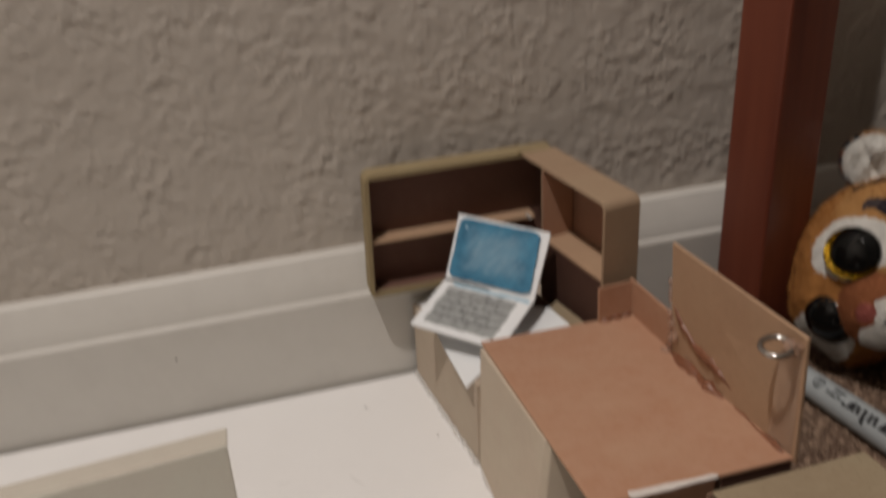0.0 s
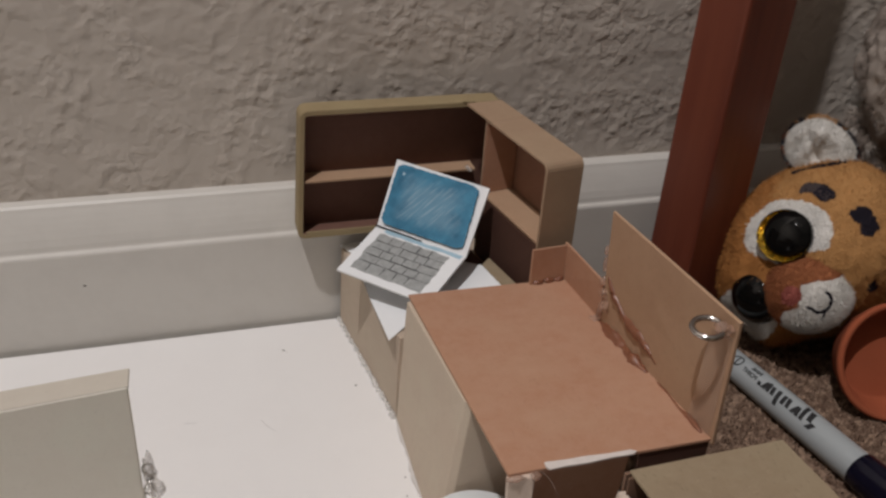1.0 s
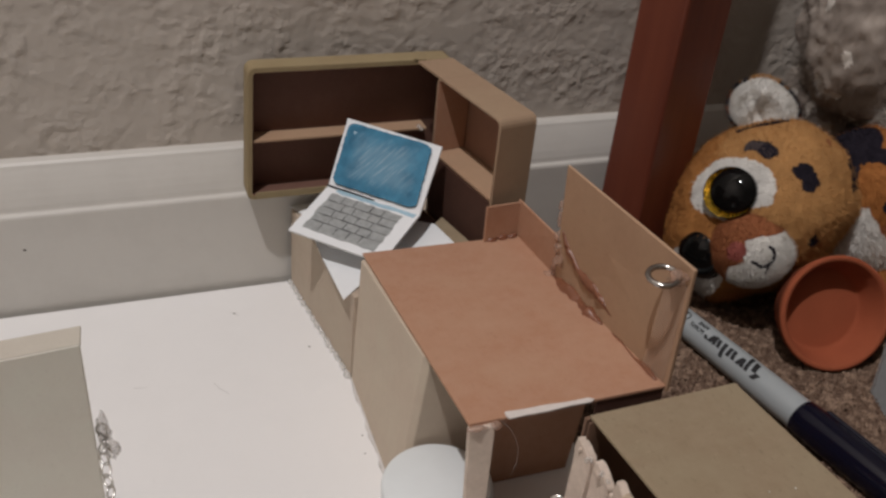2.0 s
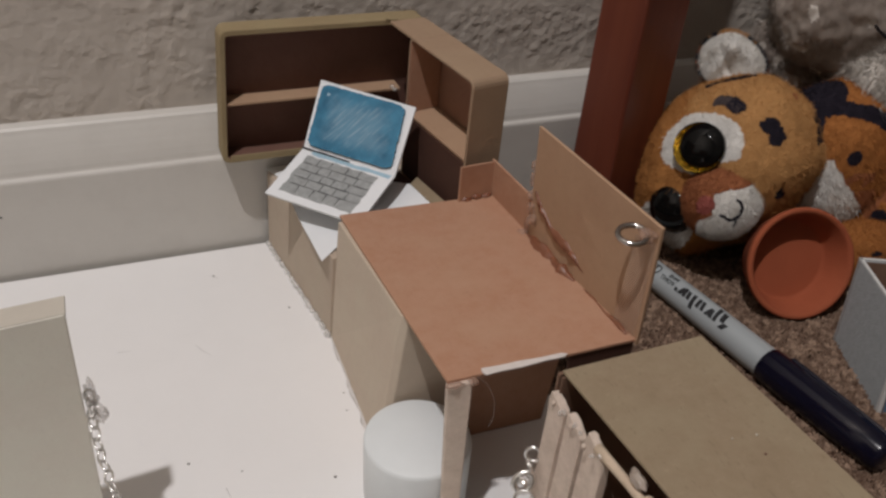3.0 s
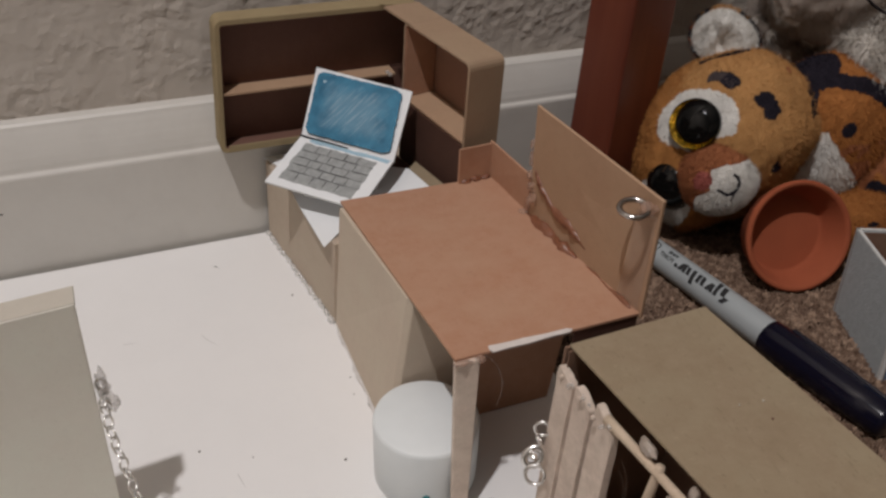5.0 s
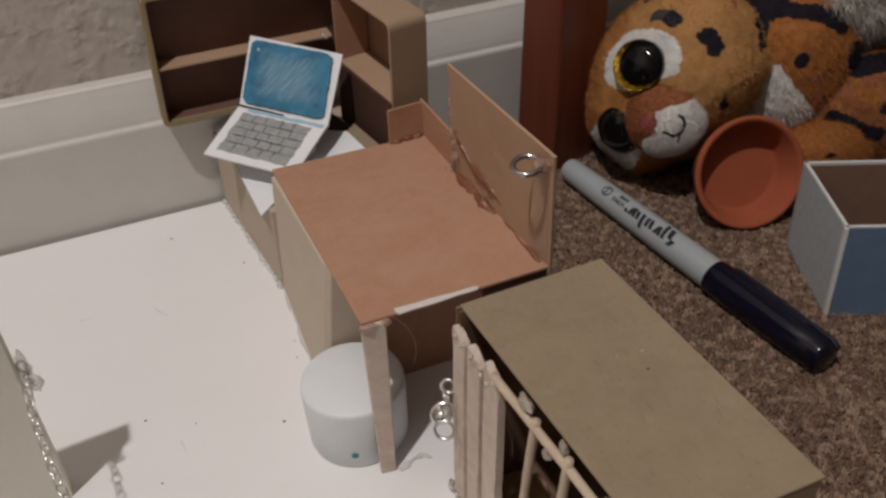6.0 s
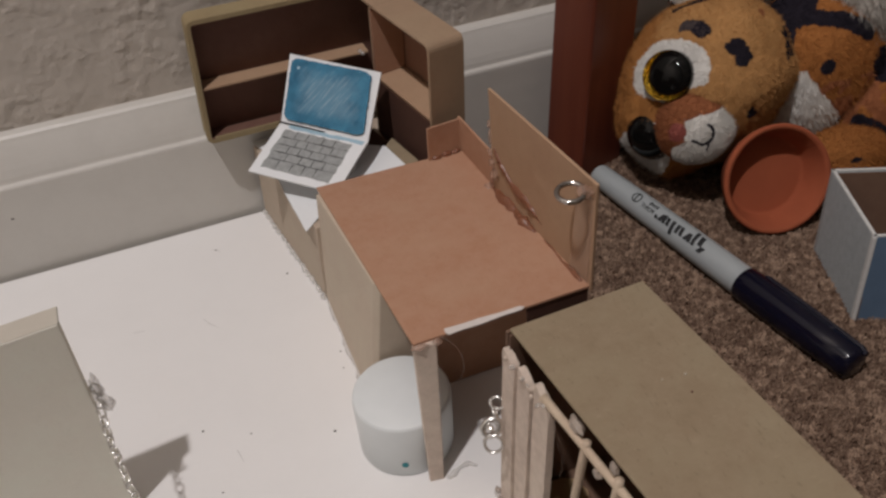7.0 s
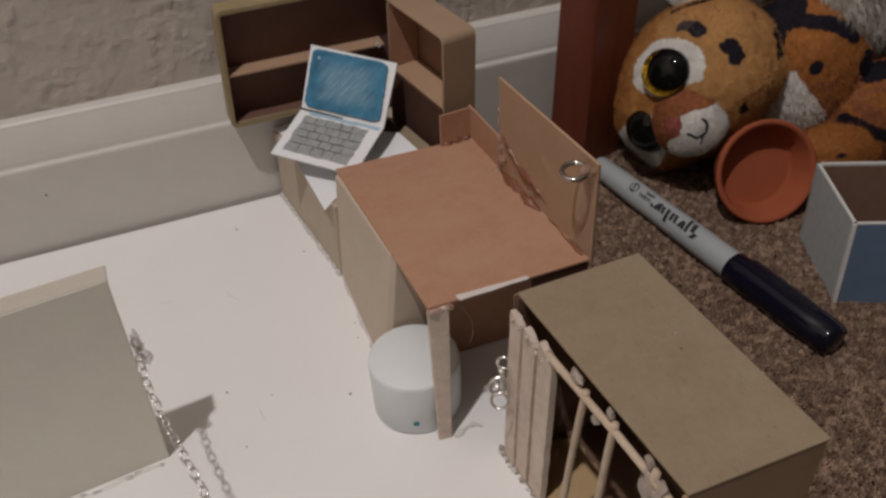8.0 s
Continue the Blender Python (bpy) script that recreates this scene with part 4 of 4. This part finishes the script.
    # a plain ring stands in for the emblem near the tip
    bm = bmesh.new()
    rim = [[bm.verts.new(wrap(55.8 + q * math.cos(k * 0.2618), q * math.sin(k * 0.2618), 0.10) * MM) for k in range(24)] for q in (1.75, 2.25)]
    for k in range(24):
        bm.faces.new((rim[0][k], rim[0][(k + 1) % 24], rim[1][(k + 1) % 24], rim[1][k]))
    part("printed_mark", bm, INK, barrel)
    bar(55.5, 56.1, -1.6, 1.6, 0.3)
    for word, v in (("FINE", 0.5), ("POINT", -1.9)):
        cu = bpy.data.curves.new("print", "FONT")
        cu.body, cu.size, cu.align_x, cu.offset = word, 2.4, "LEFT", 0.05
        tmp = bpy.data.objects.new("print", cu)
        me = bpy.data.meshes.new_from_object(tmp)
        bpy.data.objects.remove(tmp)
        for w in me.vertices:
            w.co = wrap(44.8 + w.co.x, v + w.co.y, 0.11) * MM
        me.materials.append(INK)
        ob = new("printed_word", me)
        ob.parent = barrel
        ob["label"] = "black printed word " + word.lower()


marker()

# ---- saucer ----
saucer = tagged(part("saucer", lathe([(0, 0), (14.53, 0), (16.3, 0.51), (17.03, 1.53), (19.44, 9.69), (19.85, 10.2), (20.69, 10.61), (21.32, 13.26), (21.11, 14.18), (20.38, 14.48), (19.44, 14.18), (18.81, 13.26), (16.09, 4.49), (15.57, 3.57), (14.94, 3.11), (14.21, 3.06), (0, 3.06)], 72, (184.3, -91.7, 7.3), axis_turn((-0.21, -0.865, 0.395))), TERRACOTTA, smooth=True), "small terracotta clay saucer lying tilted on the carpet", "saucer")

# ---- open painted box ----
box = thing("open_box", (200, -146, FLOOR), "small open box painted grey and blue, brown inside", "box")
P = [Vector((170.4, -160.6)), Vector((185.6, -124.4)), Vector((226.0, -142.4)), Vector((210.8, -178.6))]

LEAN = (3.6, 4.9)


def box_wall(name, i, j, mat, label=""):
    a, b = P[i], P[j]
    d = (b - a).normalized()
    n = Vector((d.y, -d.x)) * 1.3
    bm = prism([tuple(a), tuple(b), tuple(b + n), tuple(a + n)], FLOOR + 0.5, 24.2, 0.35, LEAN)
    side = part(name, bm, mat, box, label)
    bm = prism([tuple(a + n * 0.05), tuple(b + n * 0.05), tuple(b + n * 0.95), tuple(a + n * 0.95)], 24.0, 24.6, 0.1)
    bmesh.ops.translate(bm, vec=Vector((*LEAN, 0)) * MM, verts=bm.verts)
    part("rim", bm, PALE_EDGE, side, "pale worn rim")
    bm = prism([tuple(a + n * 1.02), tuple(b + n * 1.02), tuple(b + n * 1.25), tuple(a + n * 1.25)], FLOOR + 1, 23.6, 0.0, LEAN)
    part("lining", bm, DARK_BROWN, side, "dark brown lining")


box_wall("side_wall", 0, 1, GREY_PAINT, "grey-blue painted side")
box_wall("back_wall", 1, 2, GREY_PAINT)
box_wall("end_wall", 2, 3, BLUE_PAINT)
box_wall("front_wall", 3, 0, BLUE_PAINT, "blue painted side")
part("corner_edge", prism([(170.0, -160.9), (170.8, -159.2), (171.8, -160.2), (171.2, -161.4)], FLOOR + 0.5, 24.3, 0.2, LEAN), PALE_EDGE, box, "pale worn corner")
part("bottom", prism([tuple(p) for p in P[::-1]], FLOOR + 0.3, FLOOR + 1.4), DARK_BROWN, box)

# ---- furniture leg by the toys, rising out of the view ----
LEG_H = 440.0
tagged(part("furniture_leg", prism([(130.5, -44.5), (155.5, -36.8), (149.5, -16.3), (124.5, -24)], FLOOR - 1, LEG_H, 1.2, (34 * LEG_H / 998, 0)), WOOD), "red-brown stained square wooden furniture leg on the carpet", "furniture leg")


# ---- plush toys, each one mesh ----
def marks_of(d, marks, base_mat):
    """The material of a direction d on a ball with oval marks: (centre, half width, half height, turn, material)."""
    out = base_mat
    for c, hw, hh, turn, mat in marks:
        m = Vector(c).normalized()
        if d.dot(m) < 0.3:
            continue
        e1 = Vector((0, 0, 1)).cross(m).normalized()
        e2 = m.cross(e1)
        x, y = d.dot(e1), d.dot(e2)
        ca, sa = math.cos(radians(turn)), math.sin(radians(turn))
        x, y = x * ca + y * sa, y * ca - x * sa
        w = 1 + (0.22 if hw < 0.25 else 0.10) * noise.noise(d * 7 + m * 5) + 0.10 * noise.noise(d * 40)
        if (x / hw) ** 2 + (y / hh) ** 2 < w:
            out = mat
    return out


class Plush:
    """Collects balls and fibres into one mesh with several materials."""

    def __init__(self, mats, seed):
        self.v, self.f, self.m, self.c, self.mats, self.rng = [], [], [], [], mats, random.Random(seed)

    def ball(self, at, size, sub, paint, shape=None, fuzz=0.0, width=0.25, lumps=0.02, droop=0.4, share=1.0):
        bm = bmesh.new()
        bmesh.ops.create_icosphere(bm, subdivisions=sub, radius=1.0)
        k = len(self.v)
        c = Vector(at)
        for v in bm.verts:
            d = v.co.normalized()
            g = 1 + lumps * noise.noise(d * 3 + c * 0.1) + lumps * 0.6 * noise.noise(d * 9 + c)
            p = Vector([q * s for q, s in zip(d, size)]) * g
            if shape:
                p = shape(d, p)
            self.v.append((c + p) * MM)
            self.c.append(COLOURS[paint(d)])
        for f in bm.faces:
            d = f.calc_center_median().normalized()
            hue = paint(d)
            mat = SLOT[hue]
            self.f.append([k + v.index for v in f.verts])
            self.m.append(mat)
            if fuzz and mat >= 0 and self.rng.random() < share:
                ps = [self.v[k + v.index] for v in f.verts]
                o = sum(ps, Vector()) / 3
                n = (ps[1] - ps[0]).cross(ps[2] - ps[0]).normalized()
                if n.dot(o - c * MM) < 0:
                    n = -n
                t = Vector([self.rng.gauss(0, 1) for _ in range(3)])
                side = n.cross(t).normalized() * width * MM
                lean = (t * 0.35 + Vector((0, 0, -droop))) * fuzz * MM
                h = fuzz * self.rng.uniform(0.5, 1.2) * MM
                j = len(self.v)
                self.v += [o - side, o + side, o + n * h * 0.6 + lean * 0.35 + side * 0.6, o + n * h * 0.6 + lean * 0.35 - side * 0.6, o + n * h + lean]
                self.c += [COLOURS[hue]] * 5
                self.f += [[j, j + 1, j + 2, j + 3], [j + 3, j + 2, j + 4]]
                self.m += [mat, mat]
        bm.free()

    def build(self, name, label):
        mesh = bpy.data.meshes.new(name)
        mesh.from_pydata([tuple(v) for v in self.v], [], self.f)
        mesh.polygons.foreach_set("material_index", self.m)
        mesh.polygons.foreach_set("use_smooth", [True] * len(mesh.polygons))
        tint = mesh.attributes.new("tint", "FLOAT_COLOR", "POINT")
        tint.data.foreach_set("color", [q for c in self.c for q in (*c, 1.0)])
        for m in self.mats:
            mesh.materials.append(m)
        return tagged(new(name, mesh), label, "plush toy")


ORANGE, WHITE, BLACK, RUST, NOSE, GLASS, GOLD, DEEP, SHAG, LINE, PALE, CHEEK, GREY = range(13)
COLOURS = [(0.462, 0.243, 0.093), (0.70, 0.68, 0.64), (0.018, 0.015, 0.022), (0.30, 0.112, 0.050), (0.34, 0.105, 0.085), (0.01, 0.01, 0.01), (0.6, 0.42, 0.05), (0.345, 0.135, 0.040), (0.3, 0.27, 0.24), (0.02, 0.02, 0.02), (0.5, 0.47, 0.43), (0.39, 0.172, 0.054), (0.07, 0.055, 0.055)]
SLOT = [0, 0, 0, 0, 0, 1, 2, 0, 0, 1, 0, 0, 0]
tiger = Plush([FUR, EYE_BLACK, EYE_GOLD], 4)
HEAD, HR_ = Vector((181.8, -53.6, 29.6)), 36.6
# the face looks out along FRONT; places on it are given along SIDE and UP, in head radii
FRONT = Vector((-0.586, -0.683, 0.439)).normalized()
SIDE = Vector((0, 0, 1)).cross(FRONT).normalized()
UP = FRONT.cross(SIDE)


def on_face(a, b):
    return SIDE * a + UP * b + FRONT * math.sqrt(max(0.0, 1 - a * a - b * b))


def inside(a, b, poly):
    hit = False
    for (p, q), (u, v) in zip(poly, poly[1:] + poly[:1]):
        if (q > b) != (v > b) and a < p + (u - p) * (b - q) / (v - q):
            hit = not hit
    return hit


def gap(a, b, p, q, u, v):
    """How far (a, b) lies from the stitch (p, q) to (u, v)."""
    f = min(1.0, max(0.0, ((a - p) * (u - p) + (b - q) * (v - q)) / ((u - p) ** 2 + (v - q) ** 2)))
    return math.hypot(a - p - f * (u - p), b - q - f * (v - q))


def near_line(a, b, line, width):
    return any(gap(a, b, *p, *q) < width for p, q in zip(line, line[1:]))


def oval(a, b, ca, cb, hw, hh, turn=0.0):
    c, s = math.cos(radians(turn)), math.sin(radians(turn))
    x, y = (a - ca) * c + (b - cb) * s, (b - cb) * c - (a - ca) * s
    return (x / hw) ** 2 + (y / hh) ** 2 < 1


EYE_RING = [(-0.53, 0.425), (-0.43, 0.45), (-0.31, 0.45), (-0.20, 0.43), (-0.105, 0.385), (-0.02, 0.33), (0.03, 0.255), (0.05, 0.14), (0.04, 0.016), (-0.18, -0.075), (-0.25, -0.17), (-0.332, -0.228), (-0.50, -0.215), (-0.69, -0.16), (-0.77, -0.06), (-0.785, 0.06), (-0.765, 0.19), (-0.71, 0.30), (-0.63, 0.385)]


def head_paint(d):
    if d.dot(FRONT) < -0.2:
        return CHEEK
    a, b = d.dot(SIDE), d.dot(UP)
    a2, b2 = a + 0.012 * noise.noise(d * 22), b + 0.012 * noise.noise(d * 22 + Vector((9, 0, 0)))
    if inside(a2, b2, EYE_RING):
        return WHITE
    if oval(a2, b2, -0.49, -0.72, 0.28, 0.27):
        return WHITE
    a3, b3 = a + 0.05 * noise.noise(d * 11), b + 0.05 * noise.noise(d * 11 + Vector((5, 0, 0)))
    if oval(a3, b3, -0.26, 0.585, 0.085, 0.065):
        return GREY
    if oval(a3, b3, -0.12, 0.535, 0.13, 0.085, -12):
        return GREY if noise.noise(d * 60) > 0.25 else BLACK
    if oval(a3, b3, 0.255, 0.385, 0.10, 0.085) or oval(a3, b3, 0.335, 0.32, 0.105, 0.085, -40):
        return BLACK
    if near_line(a2, b2, [(-0.467, 0.773), (-0.33, 0.838), (-0.222, 0.878), (-0.09, 0.915), (0.037, 0.932)], 0.024):
        return BLACK
    if near_line(a3, b3, [(0.69, 0.64), (0.77, 0.53), (0.82, 0.36)], 0.035):
        return BLACK
    if oval(a3, b3, 0.46, 0.76, 0.035, 0.045) or oval(a3, b3, 0.56, -0.25, 0.05, 0.045):
        return RUST if b > 0 else BLACK
    if a + 0.35 * noise.noise(d * 3) + 0.25 * noise.noise(d * 70) < -0.42 - 0.5 * min(b, 0.3):
        return CHEEK
    return ORANGE


def head_shape(d, p):
    """A slightly egg-shaped head: flat behind the eye, drawn in below the cheek, full round the lower eye."""
    flat = max(0.0, d.dot(Vector((-0.82, -0.31, 0.48)).normalized()) - 0.85) / 0.15
    low = max(0.0, d.dot(Vector((0.22, -0.78, -0.58)).normalized()) - 0.55) / 0.45
    back = max(0.0, d.dot(Vector((-0.42, 0.62, 0.66)).normalized())) ** 2
    cheek = max(0.0, d.dot(Vector((0.76, -0.60, 0.1)).normalized())) ** 3
    full = max(0.0, d.dot(on_face(-0.52, -0.80)) - 0.75) / 0.25
    return p * (1 - 0.06 * flat - 0.15 * min(1.0, low * 1.5) - 0.11 * back - 0.04 * cheek + 0.07 * min(1.0, full * 1.4))


tiger.ball(HEAD, (HR_, HR_, HR_ * 1.05), 7, head_paint, head_shape, 1.3, 0.09, 0.025, 0.25, 0.42)

# muzzle: a ball of its own, rust above and white below, with a sewn smile
CHIN = [(0.72, 0.86), (0.64, 0.62), (0.526, 0.44), (0.30, 0.33), (0.07, 0.256), (-0.10, 0.16), (-0.207, 0.077), (-0.136, -0.40), (-0.28, -0.52), (-0.426, -0.61), (-0.40, -0.88), (-0.40, -1.3), (1.4, -1.3), (1.4, 0.9)]
SMILE = [(0.354, 0.07), (0.44, 0.03), (0.485, -0.04), (0.518, -0.16), (0.50, -0.26), (0.446, -0.344), (0.38, -0.40), (0.30, -0.435), (0.22, -0.42), (0.144, -0.382), (0.044, -0.366)]


def muzzle_paint(d):
    a, b = d.dot(SIDE), d.dot(UP)
    if d.dot(FRONT) < -0.3:
        return CHEEK
    if near_line(a, b, SMILE, 0.036) or gap(a, b, 0.446, -0.344, 0.406, -0.55) < 0.02:
        return BLACK
    a2, b2 = a + 0.03 * noise.noise(d * 9), b + 0.03 * noise.noise(d * 9 + Vector((5, 0, 0)))
    if oval(a2, b2, -0.34, -0.19, 0.20, 0.23):
        return NOSE
    return WHITE if inside(a2, b2, CHIN) else RUST


def muzzle_shape(d, p):
    a, b = d.dot(SIDE), d.dot(UP)
    tip = math.exp(-(((a + 0.34) / 0.22) ** 2 + ((b + 0.19) / 0.24) ** 2)) if d.dot(FRONT) > 0 else 0.0
    seam = math.exp(-((gap(a, b, *SMILE[3], *SMILE[7])) / 0.06) ** 2) if d.dot(FRONT) > 0 else 0.0
    return p * (1 + 0.07 * tip - 0.03 * seam)


tiger.ball(HEAD + Vector((-20.0, -21.6, -1.8)), (15.0, 15.0, 15.0), 7, muzzle_paint, muzzle_shape, 0.9, 0.08, 0.02, 0.2, 0.4)


def eye(at, axis, radius, ring):
    """A black glass dome in a dished gold ring, set a little high and inward."""
    ax_ = Vector(axis).normalized()
    off = (SIDE * 0.10 + UP * 0.075)
    off = off - ax_ * off.dot(ax_)

    def parts_of(d):
        c = d.dot(ax_)
        q = d - ax_ * c
        return c, q, (q - off).length / 0.865

    def shape(d, p):
        c, q, rho = parts_of(d)
        if c <= 0 or not ring:
            return p
        edge = q.length
        if edge > 0.97:
            return q * radius + ax_ * 6.2 * (1 - (edge - 0.97) / 0.03)
        if rho < 1:
            return q * radius + ax_ * (4.2 + 4.6 * math.sqrt(1 - rho * rho * 0.93))
        return q * radius + ax_ * min(6.2, 4.0 + 9.0 * (rho - 1))

    def paint(d):
        c, q, rho = parts_of(d)
        return GOLD if ring and c > 0 and rho >= 1 and q.length < 0.965 else GLASS

    tiger.ball(at, (radius,) * 3, 7, paint, shape, lumps=0)


for a, b, deep, out in ((-0.38, 0.08, 5.0, 0.25), (-0.49, -0.63, 5.0, 0.0)):
    d = on_face(a, b)
    eye(HEAD + d * (HR_ - deep), d * (1 - out) + FRONT * out, 9.7 if out else 11.4, out > 0)
EAR = Vector((182.9, -39.4, 67.6))
EAR_N = Vector((-0.66, -0.70, 0.28)).normalized()
EAR_U = Vector((0, 0, 1)).cross(EAR_N).normalized()
EAR_V = EAR_N.cross(EAR_U)


def ear_shape(d, p):
    """A rounded triangular cup with a soft fold down the middle."""
    u, v, n = d.dot(EAR_U), d.dot(EAR_V), d.dot(EAR_N)
    r2 = u * u + v * v
    x = 13.4 * u * (1 - 0.22 * max(v, 0.0) ** 2) - 2.0 * max(v, 0.0)
    y = 11.4 * v
    z = 5.0 * n
    if n > 0:
        hollow = ((u + 0.12) ** 2 + (v + 0.22) ** 2) / 0.5
        z = 5.0 * n - 3.6 * max(0.0, 1 - hollow) - 2.4 * math.exp(-((u + 0.15 + 0.45 * v) / 0.13) ** 2) * max(0.0, 0.8 - r2) + 2.6 * math.exp(-((u + 0.25 - 0.5 * v) / 0.2) ** 2) * max(0.0, 1 - r2)
    return EAR_U * x + EAR_V * y + EAR_N * z


def ear_paint(d):
    u, v, n = d.dot(EAR_U), d.dot(EAR_V), d.dot(EAR_N)
    if n > 0.34:
        return WHITE
    if abs(u) > 0.45 and noise.noise(d * 4) > -0.3:
        return BLACK
    return ORANGE if v > 0.3 else RUST


tiger.ball(EAR, (1, 1, 1), 6, ear_paint, ear_shape, 1.2, 0.10, 0.0, 0.1, 0.5)
BODY = [((-0.36, -0.86, 0.37), 0.10, 0.085, 0, BLACK), ((0.52, -0.80, 0.22), 0.24, 0.20, -20, BLACK), ((-0.45, 0.1, 0.9), 0.5, 0.3, 0, BLACK)]
BANDS = [((-0.72, -0.46, 0.50), (-0.66, -0.32, 0.70), 0.07), ((-0.53, -0.26, 0.81), (-0.14, -0.57, 0.81), 0.11), ((-0.14, -0.57, 0.81), (0.24, -0.73, 0.64), 0.12), ((0.08, -0.93, -0.36), (0.5, -0.72, -0.48), 0.13)]
BIB = Vector((-0.55, -0.79, 0.27)).cross(Vector((0.10, -0.90, -0.42))).normalized()
BIB_SIDE = 1 if BIB.dot(Vector((-0.66, -0.70, -0.30))) > 0 else -1


def off_band(d, p, q):
    """How far d lies from the band between the directions p and q."""
    a, e = Vector(p).normalized(), Vector(q).normalized() - Vector(p).normalized()
    return (d - a - e * min(1.0, max(0.0, (d - a).dot(e) / e.dot(e)))).length


def body_paint(d):
    hue = marks_of(d, BODY, None)
    if hue is not None:
        return hue
    w = 1 + 0.25 * noise.noise(d * 6) + 0.12 * noise.noise(d * 30)
    if any(off_band(d, p, q) < r * w for p, q, r in BANDS):
        return BLACK
    if d.y < -0.25 and d.z < 0.33 and BIB_SIDE * BIB.dot(d) > 0.02 * noise.noise(d * 14):
        return WHITE
    streak = noise.noise((d.x * 2.2 + d.z * 3.0, d.y * 2.0, d.z * 7.0 - d.x * 5.0))
    return RUST if streak > 0.05 and d.z < 0.2 else DEEP


def hip_paint(d):
    w = 1 + 0.25 * noise.noise(d * 6) + 0.12 * noise.noise(d * 30)
    if off_band(d, (-0.82, -0.45, 0.30), (-0.44, -0.88, 0.08)) < 0.14 * w or off_band(d, (-0.36, -0.10, 0.92), (0.1, -0.30, 0.95)) < 0.24 * w:
        return BLACK
    hue = marks_of(d, [((-0.28, -0.82, 0.48), 0.13, 0.11, 10, BLACK)], None)
    if hue is not None:
        return hue
    return DEEP if noise.noise(d * 4) > 0.15 else RUST


tiger.ball((229, -60, 28), (33, 25, 35), 7, body_paint, None, 1.6, 0.11, 0.03, 0.5, 0.3)
tiger.ball((262, -80, 8), (36, 22, 26), 7, hip_paint, None, 1.6, 0.11, 0.03, 0.5, 0.3)
tiger.ball((225, -93, 3.5), (25, 13, 12.5), 6, lambda d: marks_of(d, [((-0.2, -0.8, 0.5), 0.12, 0.08, 0, BLACK), ((0.75, -0.3, 0.6), 0.3, 0.2, 20, BLACK)], DEEP), None, 1.7, 0.12, 0.03, 0.4, 0.6)
tiger.build("plush_tiger", "orange plush tiger toy with black spots lying on its side")

SLOT[SHAG], SLOT[LINE], SLOT[PALE] = 0, 1, 2
bear = Plush([FUR_GREY, FUR_LINE, FUR_PALE], 9)
# two stitched curves: nose and smile
STITCHES = [[(226.4, -65.6, 97.0), (229.5, -66.6, 96.4), (233.0, -67.2, 95.4), (237.0, -67.8, 94.0), (241.5, -68.2, 92.2), (246.0, -68.2, 90.0)], [(224.6, -64.0, 87.2), (226.6, -64.6, 85.4), (229.4, -65.0, 83.6), (232.4, -65.4, 81.9), (236.0, -65.6, 80.4), (240.5, -65.6, 78.8)]]
bear.ball((246, -35, 97), (44, 30, 42), 6, lambda d: PALE if noise.noise(d * 4) > 0.42 else SHAG, None, 1.7, 0.08, 0.07, 0.45, 1.0)
bear.ball((262, -60, 62), (34, 22, 24), 7, lambda d: SHAG if noise.noise(d * 6) < -0.45 else PALE, None, 4.2, 0.12, 0.14, 0.5, 0.6)
bear.ball((222, -27, 84), (9, 9, 22), 6, lambda d: PALE, None, 2.4, 0.10, 0.10, 0.5, 0.9)
bear.ball((262, -36, 22), (40, 28, 32), 5, lambda d: SHAG, None, 7.0, 0.3, 0.08, 0.5, 1.0)
bear.ball((233, -24, 61), (25, 14, 25), 6, lambda d: SHAG if noise.noise(d * 4) < 0.2 else PALE, None, 2.6, 0.10, 0.12, 0.45, 0.9)
for stitch in STITCHES:
    for p, q in zip(stitch, stitch[1:]):
        for n in range(4):
            bear.ball(Vector(p).lerp(Vector(q), n / 4), (0.62, 0.62, 0.62), 2, lambda d: LINE, lumps=0)
bear.build("plush_bear", "shaggy grey plush toy sitting against the wall")
